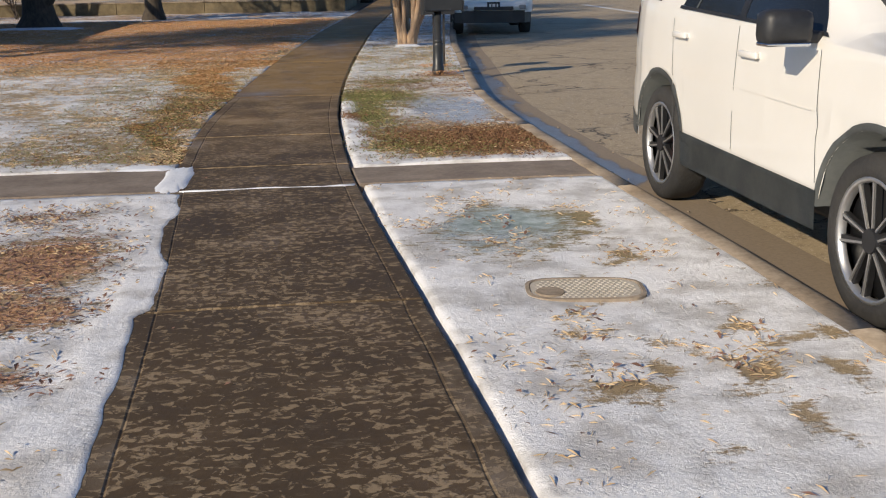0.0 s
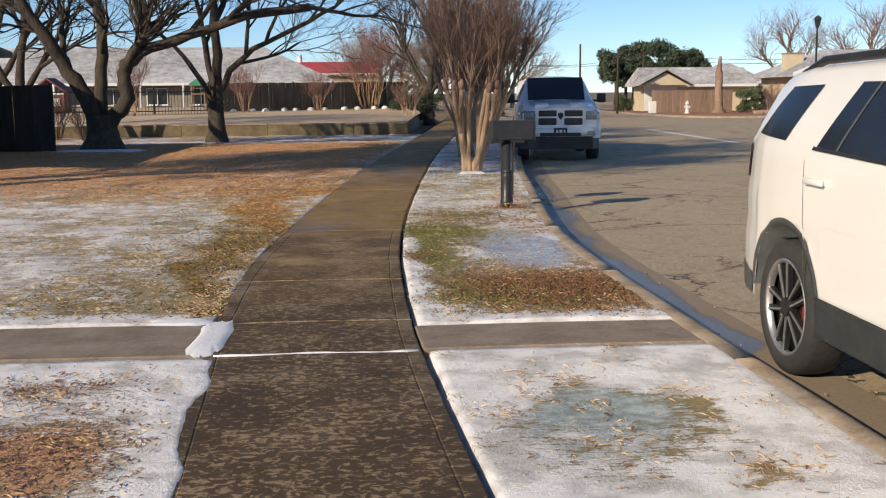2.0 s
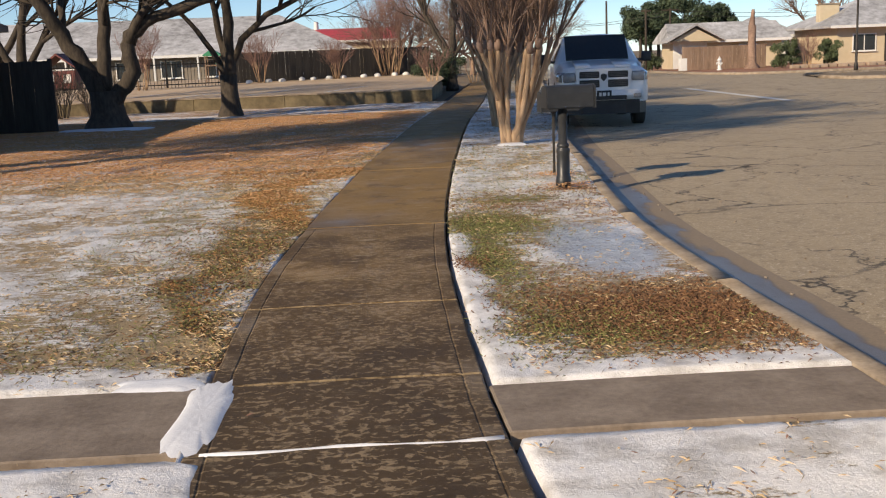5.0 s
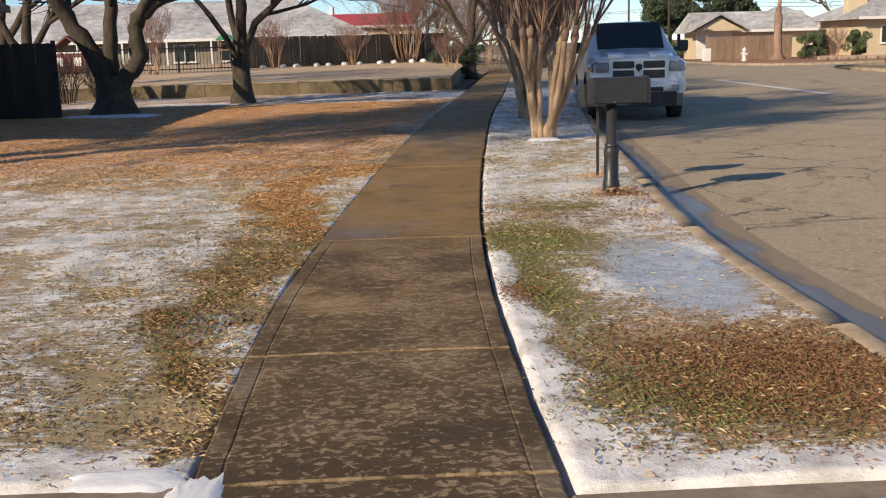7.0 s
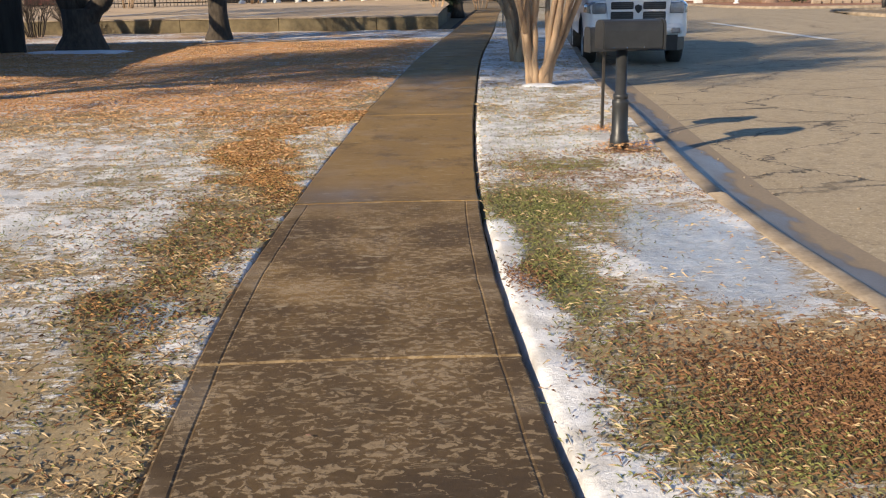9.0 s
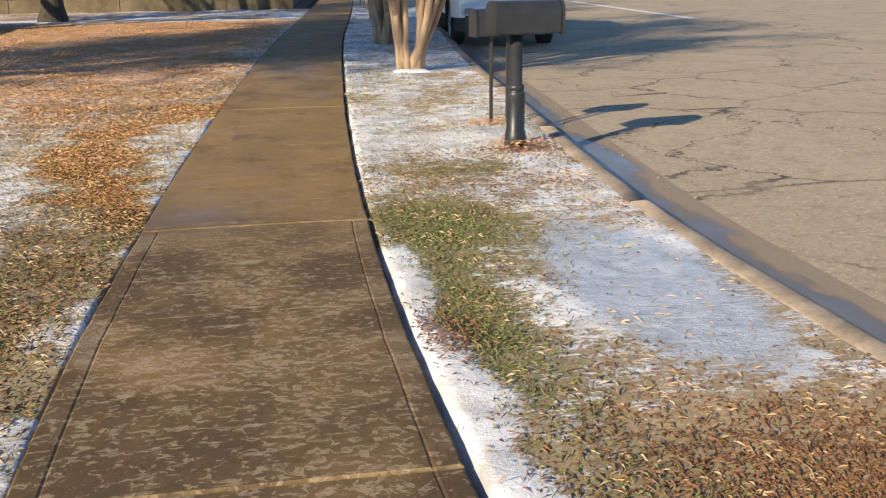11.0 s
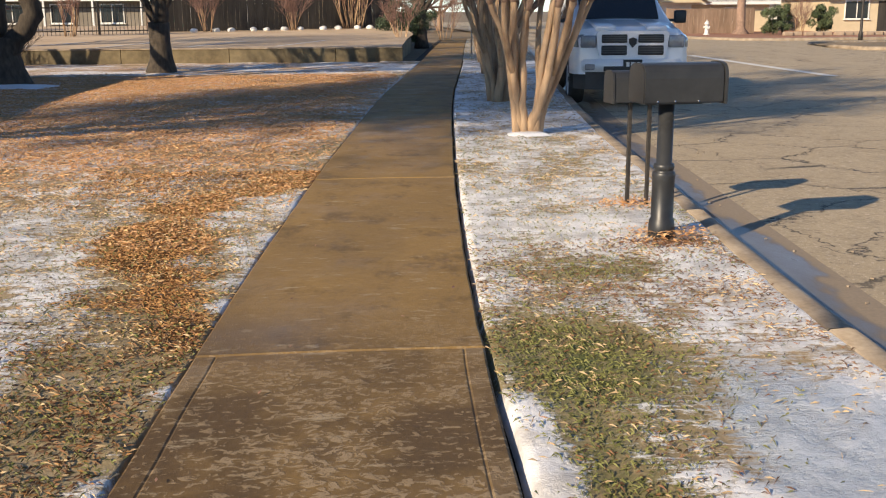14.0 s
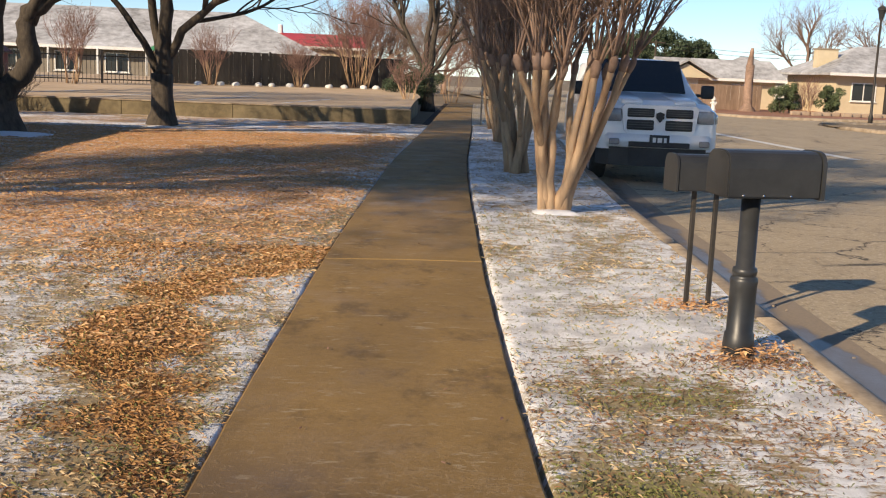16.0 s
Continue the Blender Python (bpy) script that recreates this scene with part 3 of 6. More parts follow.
# verge and lawn beyond the low wall
ys_ = np.repeat(steps((39.5, 66, 0.5))[:, None], 2, 1)
verge2 = sheet("verge_far", np.stack([walk_r(ys_[:, 0]) + 0.02, kerb_x(ys_[:, 0])], -1), ys_, np.full(ys_.shape, -0.01), LAWN,
               (("snow", np.full(ys_.shape, 0.4)), ("ice", np.zeros(ys_.shape)), ("leaf", np.full(ys_.shape, 0.2)), ("green", np.full(ys_.shape, 0.2))))
tagged(verge2, "far grass verge with patchy frost", "verge", kind="structure")

# road, crowned, with kerb and gutter pan
ry = steps((-40, -12, 4), (-12, 66, 0.5), (66, 160, 6))
rx = np.concatenate([[0.62], np.linspace(0.9, 9, 12), np.linspace(10, 60, 14)])
Y = np.repeat(ry[:, None], len(rx), 1)
X = kerb_x(ry)[:, None] + rx[None, :]
Z = ROAD_Z + 0.006 + 0.05 * np.clip((X - kerb_x(Y) - 0.6) / 4, 0, 1)
road = sheet("road", X, Y, Z, ROAD)
tagged(road, "worn brown-grey asphalt road with cracks", "road", kind="structure")

ky = steps((-12, 66, 0.25))
gut_u = np.array([0.15, 0.2, 0.35, 0.5, 0.63])
Y = np.repeat(ky[:, None], 5, 1)
gut = sheet("gutter", kerb_x(ky)[:, None] + gut_u[None, :], Y, ROAD_Z + np.repeat(np.array([0.0, -0.012, -0.006, 0.004, 0.009])[None, :], len(ky), 0), GUTTER,
            (("ice", 0.92 * np.exp(-((gut_u[None, :] - 0.30) / 0.24) ** 2) * ((Y > 6.5) & (Y < 60)) * (0.75 + 0.5 * n_big(Y, Y * 0.4) - 0.1)),))
tagged(gut, "concrete gutter pan with frozen meltwater", "gutter", kind="structure")

kerb = thing("kerb", "tan concrete kerb with a rounded edge", "kerb", kind="structure")
KP = [(-0.0, -0.2), (0.0, -0.012), (0.008, 0.0), (0.10, 0.004), (0.135, -0.006), (0.158, -0.035), (0.172, -0.2)]
kj = [-12, -9, -6, -3, 0, 3.0, 6.0, 9.0, 12.0, 15.0, 18.0, 21.0, 24.0, 27, 30, 34, 38, 42, 46, 50, 58, 66]
for a, b in zip(kj, kj[1:]):
    yy = np.linspace(a + 0.004, b - 0.004, 9)
    verts = [(float(kerb_x(y) + px + 0.004 * (random.random() - 0.5)), float(y), pz + (0.003 * (random.random() - 0.5) if pz > -0.1 else 0)) for y in yy for px, pz in KP]
    w = len(KP)
    faces = [(i * w + k, i * w + k + 1, (i + 1) * w + k + 1, (i + 1) * w + k) for i in range(8) for k in range(w - 1)] + [tuple(range(w)), tuple(range(8 * w + w - 1, 8 * w - 1, -1))]
    raw("kerb_segment", verts, faces, KERB, kerb, "", True)

# opposite side of the road
farkerb = thing("far_kerb", "pale concrete kerb across the road", "kerb", kind="structure")
for pts in ([(60, 61), (30, 60.5), (22.5, 59.5), (20.6, 60.5), (19.6, 63.5), (19.2, 70), (19.6, 95)], [(60, 46), (23, 45.5), (20.6, 46.6), (20.4, 49), (21.2, 53), (23.5, 54.5), (60, 55)]):
    t = Tubes()
    t.add([Vector((x, y, -0.06)) for x, y in pts], [0.13] * len(pts), 8)
    t.make("kerb_line", KERB, farkerb)
for nm, outline, m_ in (("far_yard", [(60, 61), (30, 60.6), (22.5, 59.6), (20.7, 60.6), (19.7, 63.5), (19.3, 70), (19.7, 95), (60, 95)], REDEARTH),
                        ("corner_lawn", [(60, 46.1), (23, 45.6), (20.7, 46.7), (20.5, 49), (21.3, 52.9), (23.5, 54.4), (60, 54.9)], GROUND)):
    ob = part(nm, prism(bmesh.new(), outline, -0.2, -0.02, "z"), m_)
    tagged(ob, "leaf-littered winter yard behind a kerb", "yard", kind="structure")
# painted line and pale concrete joint on the road
for nm, (x0, y0, x1, y1), w_ in (("road_line", (11.9, 31.4, 12.4, 43.4), 0.16),):
    d = Vector((x1 - x0, y1 - y0, 0)).normalized()
    s_ = Vector((d.y, -d.x, 0)) * w_
    z_ = ROAD_Z + 0.062
    ob = raw(nm, [(x0 - s_.x, y0 - s_.y, z_), (x0 + s_.x, y0 + s_.y, z_), (x1 + s_.x, y1 + s_.y, z_), (x1 - s_.x, y1 - s_.y, z_)], [(0, 1, 2, 3)], STRIPE)
    tagged(ob, "worn pale stripe on the asphalt", "road line", kind="structure")

# ---------------------------------------------------------------- walk slabs
sidewalk = thing("sidewalk", "damp brown concrete footpath in tooled panels", "sidewalk", kind="structure")
JOINTS = [-12, -9, -6, -3.8, -2.3, -0.75, 0.85, 3.72, 6.36, 7.25, 8.8, 10.37, 11.92, 16.8, 20, 23.2, 26.4, 29.6, 32.8, 36, 41, 44, 48, 52, 58, 66]


def slab(a, b, xl, xr, z=0.0, edge_w=0.095, tool=True):
    """One panel with rounded rims and a tooled line inside each side."""
    d = 0.006
    yy = [a + 0.004, a + 0.004, a + 0.010, a + 0.018] + list(np.linspace(a, b, 8 if b - a < 2 else 16)[1:-1]) + [b - 0.018, b - 0.010, b - 0.004, b - 0.004]
    ring = [-0.1, -d, 0, 0] + [0] * (6 if b - a < 2 else 14) + [0, 0, -d, -0.1]
    prof = [(0, -0.1, 1, 0), (0, -d, 1, 0), (0.01, 0, 1, 0), (edge_w - 0.008, 0, 1, 0), (edge_w, -0.004, 0, 1), (edge_w + 0.008, 0, 0, 0)]
    if not tool:
        prof = [(0, -0.1, 0, 0), (0, -d, 0, 0), (0.01, 0, 0, 0)]
    verts, at_e, at_g, at_p, at_j = [], [], [], [], []
    for y, rz in zip(yy, ring):
        l, r = float(xl(y)), float(xr(y))
        jl, jr = 0.012 * (n_small(2.2, y * 1.7) - 0.5), 0.014 * (n_small(9.2, y * 1.9) - 0.5)
        cols = [(l + jl + o, dz, e, gr) for o, dz, e, gr in prof] + [(l + (r - l) * f, 0.004 * math.sin(math.pi * f), 0, 0) for f in (0.25, 0.4, 0.5, 0.6, 0.75)] + [(r + jr - o, dz, e, gr) for o, dz, e, gr in prof[::-1]]
        for x, dz, e, gr in cols:
            verts.append((x, y, z + min(dz, rz) if min(dz, rz) < 0 else z + dz))
            at_e.append(0.75 * e)
            at_g.append(gr * 0.4)
            at_j.append((0.8 if tool and y > 6 else 0.06) if min(y - a, b - y) < 0.011 else 0.0)
            at_p.append(float(blob(np.array(x), np.array(y), -0.15, 12.2, 0.42, 0.42)) + 0.5 * float(blob(np.array(x), np.array(y), 1.0, 20.0, 0.6, 2.5)))
    w = len(cols)
    faces = [(i * w + k, i * w + k + 1, (i + 1) * w + k + 1, (i + 1) * w + k) for i in range(len(yy) - 1) for k in range(w - 1)]
    return verts, faces, (("edge", at_e), ("groove", at_g), ("puddle", at_p), ("joint", at_j))


def put_slab(name, parent, material, data):
    ob = raw(name, data[0], data[1], material, parent, "", False)
    for key, val in data[2]:
        ob.data.attributes.new(key, "FLOAT", "POINT").data.foreach_set("value", np.asarray(val, np.float32))
    return ob


for k, (a, b) in enumerate(zip(JOINTS, JOINTS[1:])):
    dz = (0.0, 0.003, -0.003)[k % 3]
    put_slab("slab", sidewalk, WALK, slab(a, b, walk_l, walk_r, dz, tool=b < 13.6))
# snow packed in the wide joint
js = Tubes()
js.add([Vector((x, 6.36 + 0.012 * math.sin(9 * x), -0.006)) for x in np.linspace(-0.42, 0.79, 12)], [0.014 + 0.007 * random.random() for _ in range(12)], 6)
tagged(js.make("snow_joint", SNOWM), "thin line of snow in a slab joint", "snow", kind="structure")

entry = thing("entry_walk", "pale concrete service walk crossing the lawn and verge", "walkway", kind="structure")
for a, b in ((-3.2, -0.6), (-6.0, -3.2), (-9.0, -6.0), (-12, -9.0)):
    put_slab("slab", entry, SLAB, slab(6.42, 7.26, lambda y, a=a: a + 0.005, lambda y, b=b: (walk_l(y) - 0.012 if b > -1 else b - 0.005), -0.004, tool=False))
put_slab("slab", entry, SLAB, slab(6.44, 7.06, lambda y: walk_r(y) + 0.015, lambda y: kerb_x(y) - 0.012, -0.002, tool=False))


def snow_patch(name, cx, cy, rx, ry, h, seed, label, base=0.0):
    """A low ragged cap of snow."""
    rng = random.Random(seed)
    n, rings = 40, 5
    amp = [1 + 0.05 * math.sin(2 * math.pi * k / n * 2 + seed) + 0.05 * math.sin(2 * math.pi * k / n * 5 + 2 * seed) + 0.08 * rng.uniform(-1, 1) for k in range(n)]
    verts, faces = [(cx, cy, base + h)], []
    for i in range(1, rings + 1):
        f = i / rings
        for k in range(n):
            a = 2 * math.pi * k / n
            r = f * (1 + (amp[k] - 1) * f)
            c_, s_ = math.cos(a), math.sin(a)
            verts.append((cx + rx * r * math.copysign(abs(c_) ** 0.6, c_), cy + ry * r * math.copysign(abs(s_) ** 0.6, s_), base + h * (1 - f ** 4) * (0.95 + 0.1 * rng.random()) - (0.004 if i == rings else 0)))
    for k in range(n):
        faces.append((0, 1 + k, 1 + (k + 1) % n))
        for i in range(rings - 1):
            p, q = 1 + i * n + k, 1 + i * n + (k + 1) % n
            faces.append((p, p + n, q + n, q))
    return tagged(raw(name, verts, faces, SNOWM, None, "", True), label, "snow")


snow_patch("snow_patch", -0.50, 6.86, 0.105, 0.52, 0.014, 1, "ragged white snow on a slab corner")
snow_patch("snow_patch", -0.78, 7.33, 0.22, 0.10, 0.012, 4, "ragged white snow beside the entry walk")
snow_patch("snow_mound", 2.5, 20.0, 0.25, 0.2, 0.04, 2, "snow mound round the foot of a crape myrtle")
snow_patch("snow_mound", -6.9, 29.6, 1.3, 0.7, 0.05, 3, "shaded snow at the foot of an oak")

# water meter cover let into the verge
meter = thing("meter_cover", "rounded rectangular cast meter cover with a studded lid", "meter cover", (1.74, 3.73, -0.008), -8)
bm = bmesh.new()
n = 36
def oval(r1, r2, k):
    a = 2 * math.pi * k / n
    c, s_ = math.cos(a), math.sin(a)
    return (r1 * math.copysign(abs(c) ** 0.55, c), r2 * math.copysign(abs(s_) ** 0.55, s_))
for (r1, r2, z1), (q1, q2, z2) in zip([(0.28, 0.175, -0.05), (0.28, 0.175, 0.014), (0.262, 0.157, 0.017)], [(0.28, 0.175, 0.014), (0.262, 0.157, 0.017), (0.257, 0.152, 0.010)]):
    for k in range(n):
        a, b, c, d = oval(r1, r2, k), oval(r1, r2, k + 1), oval(q1, q2, k + 1), oval(q1, q2, k)
        bm.faces.new([bm.verts.new((*a, z1)), bm.verts.new((*b, z1)), bm.verts.new((*c, z2)), bm.verts.new((*d, z2))])
bmesh.ops.remove_doubles(bm, verts=bm.verts, dist=0.0005)
part("rim", bm, KERB, meter)
bm = bmesh.new()
prism(bm, [oval(0.256, 0.151, k) for k in range(n)], -0.03, 0.013, "z")
part("lid", bm, METERC, meter)
bm = bmesh.new()
for i in range(-8, 9):
    for j in range(-5, 6):
        x, y = i * 0.027 + (0.0135 if j % 2 else 0), j * 0.027
        if (abs(x) / 0.235) ** 3 + (abs(y) / 0.148) ** 3 < 1 and math.hypot(x + 0.17, y + 0.06) > 0.075:
            cyl(bm, (x, y, 0.0145), 0.009, 0.006, 0.005, 5)
part("studs", bm, METERC, meter)
bm = cyl(bmesh.new(), (-0.17, -0.06, 0.016), 0.07, 0.066, 0.008, 20)
part("reader_lid", bm, KERB, meter, "small round grey reader lid")


# ---------------------------------------------------------------- mailboxes
def rounded_box(L, W, H, n=10):
    """Mailbox shell: flat sides with an arched top, drawn out along x."""
    side = H * 0.62
    out = [(-W / 2, 0), (W / 2, 0), (W / 2, side)]
    for k in range(1, n):
        a = math.pi * k / n
        c, s_ = math.cos(a), math.sin(a)
        out.append((W / 2 * math.copysign(abs(c) ** 0.6, c), side + (H - side) * s_ ** 0.7))
    out.append((-W / 2, side))
    return out


def mailbox_big():
    t = thing("mailbox", "black steel mailbox on a thick flared black post", "mailbox", (2.37, 14.10, 0.0), 6)
    bm = prism(bmesh.new(), rounded_box(0.56, 0.27, 0.255), -0.215, 0.335)
    bmesh.ops.translate(bm, verts=bm.verts, vec=(0, 0, 0.90))
    edges = [e for e in bm.edges if len(e.link_faces) == 2 and e.calc_face_angle(0) > 1.2]
    bmesh.ops.bevel(bm, geom=edges, offset=0.008, segments=2, affect="EDGES")
    part("box", bm, MAILBOX, t)
    bm = prism(bmesh.new(), rounded_box(0.03, 0.285, 0.268), 0.337, 0.357)
    bmesh.ops.translate(bm, verts=bm.verts, vec=(0, 0, 0.893))
    door = part("door", bm, MAILBOX, t, "black front door plate")
    part("door_handle", boxm((0.366, 0, 1.08), (0.02, 0.05, 0.018), bevel=0.004), MAILBOX, door)
    part("bracket", boxm((0.03, 0, 0.893), (0.40, 0.10, 0.012), bevel=0.003), MAILBOX, t)
    bm = bmesh.new()
    lathe(bm, [(0.0, 0.887), (0.052, 0.887), (0.052, 0.50), (0.066, 0.495), (0.070, 0.475), (0.066, 0.455), (0.060, 0.45), (0.074, 0.44), (0.078, 0.42), (0.074, 0.39), (0.074, 0.13), (0.082, 0.12), (0.088, 0.06), (0.092, -0.06), (0, -0.06)], 28)
    part("post", bm, MAILBOX, t, "round black post with a collar and flared foot", True)
    for x in (-0.12, 0.0, 0.16):
        part("rivet", cyl(bmesh.new(), (x, -0.137, 0.915), 0.006, 0.004, 0.006, 8, Matrix()), CHROME, t)
    return t


def mailbox_small():
    t = thing("mailbox", "smaller black mailbox on two thin iron rods", "mailbox", (2.53, 15.28, 0.0), 6)
    bm = prism(bmesh.new(), rounded_box(0.48, 0.19, 0.24), -0.24, 0.24)
    bmesh.ops.translate(bm, verts=bm.verts, vec=(0, 0, 0.80))
    edges = [e for e in bm.edges if len(e.link_faces) == 2 and e.calc_face_angle(0) > 1.2]
    bmesh.ops.bevel(bm, geom=edges, offset=0.006, segments=2, affect="EDGES")
    part("box", bm, MAILBOX, t)
    bm = prism(bmesh.new(), rounded_box(0.03, 0.205, 0.25), -0.256, -0.241)
    bmesh.ops.translate(bm, verts=bm.verts, vec=(0, 0, 0.795))
    part("back_plate", bm, MAILBOX, t)
    for x in (-0.075, 0.085):
        part("rod", boxm((x, 0, 0.37), (0.028, 0.028, 0.86), bevel=0.003), IRON, t)
    return t


mailbox_big()
mailbox_small()


# ---------------------------------------------------------------- vehicles
def wheel_parts(parent, R, W, rim_r, style, xsign):
    """Tyre, rim, spokes about the origin, axle along x, outer face towards xsign."""
    m = Matrix.Rotation(radians(90) * xsign, 4, "Y")
    w = part("wheel", lathe(bmesh.new(), [(rim_r - 0.02, -W / 2 + 0.02), (rim_r - 0.02, W / 2 - 0.07), (0, W / 2 - 0.07)], 36, m), DARKALLOY, parent, "", True)
    prof = [(rim_r, -W / 2 + 0.01), (R - 0.05, -W / 2), (R - 0.012, -W / 2 + 0.02), (R, -W / 2 + 0.06), (R, W / 2 - 0.06), (R - 0.012, W / 2 - 0.02), (R - 0.05, W / 2), (rim_r + 0.02, W / 2 - 0.004), (rim_r, W / 2 - 0.012), (rim_r - 0.005, W / 2 - 0.06)]
    part("tyre", lathe(bmesh.new(), prof, 48, m), TYRE, w, "black rubber tyre", True)
    part("rim", lathe(bmesh.new(), [(rim_r - 0.022, W / 2 - 0.05), (rim_r - 0.018, W / 2 - 0.012), (rim_r + 0.002, W / 2 - 0.008), (rim_r + 0.004, W / 2 - 0.02)], 48, m), ALLOY, w, "bright machined rim lip", True)
    part("hub", cyl(bmesh.new(), (0, 0, W / 2 - 0.035), 0.07, 0.055, 0.05, 24, m), DARKALLOY, w)
    part("brake_disc", cyl(bmesh.new(), (0, 0, W / 2 - 0.11), rim_r * 0.72, rim_r * 0.72, 0.02, 30, m), CLAD, w)
    for k in range(5):
        a = 2 * math.pi * k / 5 + 0.3
        rot = m @ Matrix.Rotation(a, 4, "Z")
        for s_ in (-1, 1):
            sp = bmesh.new()
            prism(sp, [(0.045, s_ * 0.020 - 0.012), (rim_r - 0.012, s_ * 0.058 - 0.020), (rim_r - 0.012, s_ * 0.058 + 0.020), (0.045, s_ * 0.020 + 0.014)], W / 2 - 0.055, W / 2 - 0.026, "z")
            bmesh.ops.transform(sp, verts=sp.verts, matrix=rot)
            part("spoke", sp, DARKALLOY, w)
            ed = bmesh.new()
            prism(ed, [(0.055, s_ * 0.022 - 0.005), (rim_r - 0.02, s_ * 0.064 - 0.006), (rim_r - 0.02, s_ * 0.064 + 0.006), (0.055, s_ * 0.022 + 0.005)], W / 2 - 0.026, W / 2 - 0.018, "z")
            bmesh.ops.transform(ed, verts=ed.verts, matrix=rot)
            part("spoke_edge", ed, ALLOY, w, "bright machined spoke edge")
    part("caliper", box(bmesh.new(), (xsign * (W / 2 - 0.085), -rim_r * 0.55, -0.02), (0.04, 0.09, 0.16), bevel=0.01), BRAKE, w, "red brake caliper")
    return w


def shell(us, top, half, roof_half, low, belt, cuts, crown=0.03):
    """Body skin: for each station along the length, from the sill up over the roof and down again.
    cuts: wheel openings (u, z, radius). Returns the mesh and the side's place function."""
    def side_x(u, z):
        W, H, B = half(u), top(u), min(belt(u), top(u) - 0.03)
        if z <= B:
            f = (z - 0.72) / 0.5
            return W * (1 - 0.022 * f * f - (0.010 if 0.80 < z < 0.86 else 0))
        f = min(1.0, (z - B) / max(H - B, 0.02))
        x0 = W * (1 - 0.022 * ((B - 0.72) / 0.5) ** 2)
        return x0 + (roof_half(u) - x0) * (f ** 1.25)

    bm = bmesh.new()
    rows = []
    for u in us:
        zb = low(u)
        for cu, cz, cr in cuts:
            if abs(u - cu) < cr:
                zb = max(zb, cz + math.sqrt(cr * cr - (u - cu) ** 2))
        H = top(u)
        B = min(belt(u), H - 0.03)
        zs = list(np.linspace(zb, B, 9)) + list(B + (H - 0.045 - B) * np.linspace(0.12, 1, 7)) if H - B > 0.1 else list(np.linspace(zb, B, 9)) + list(np.linspace(B, H - 0.012, 8)[1:])
        pts = [(-side_x(u, z), z) for z in zs]
        xt = side_x(u, zs[-1])
        pts += [(-xt + 0.035, H - 0.012), (-xt * 0.7, H + crown * 0.45), (-xt * 0.35, H + crown * 0.9), (0, H + crown)]
        pts += [(-x, z) for x, z in pts[-2::-1]]
        rows.append([bm.verts.new((x, u, z)) for x, z in pts])
    for a, b in zip(rows, rows[1:]):
        for k in range(len(a) - 1):
            bm.faces.new((a[k], a[k + 1], b[k + 1], b[k]))
    for r in (rows[0], rows[-1]):
        bm.faces.new(r)
    return bm, side_x


def pane(side_x, corners, sgn, off=0.006, n=8, m_=6):
    """A panel lying on the body side between four (u, z) corners: lower front, lower rear, upper rear, upper front."""
    bm = bmesh.new()
    (a, b, c, d) = [Vector(p) for p in corners]
    g = []
    for j in range(m_ + 1):
        row = []
        for i in range(n + 1):
            p = (a.lerp(b, i / n)).lerp(d.lerp(c, i / n), j / m_)
            row.append(bm.verts.new((sgn * (side_x(p.x, p.y) + off), p.x, p.y)))
        g.append(row)
    for j in range(m_):
        for i in range(n):
            bm.faces.new((g[j][i], g[j][i + 1], g[j + 1][i + 1], g[j + 1][i]))
    return bm


def arch(parent, side_x, cu, cz, cr, width, material, sill):
    for s_ in (-1, 1):
        bm = bmesh.new()
        inner, outer, deep = [], [], []
        a0 = math.asin(max(-1, (sill - cz) / cr))
        for k in range(25):
            a = a0 + (math.pi - 2 * a0) * k / 24
            u1, z1 = cu + cr * math.cos(a), cz + cr * math.sin(a)
            u2, z2 = cu + (cr + width) * math.cos(a), cz + (cr + width) * math.sin(a)
            inner.append(bm.verts.new((s_ * (side_x(u1, max(z1, 0.3)) + 0.012), u1, z1)))
            outer.append(bm.verts.new((s_ * (side_x(u2, max(z2, 0.3)) + 0.008), u2, z2)))
            deep.append(bm.verts.new((s_ * (side_x(u1, max(z1, 0.3)) - 0.30), u1, z1)))
        for k in range(24):
            bm.faces.new((inner[k], inner[k + 1], outer[k + 1], outer[k]))
            bm.faces.new((deep[k], deep[k + 1], inner[k + 1], inner[k]))
        bm.faces.new(deep)
        part("wheel_arch", bm, material, parent, "dark wheel arch lining", True)


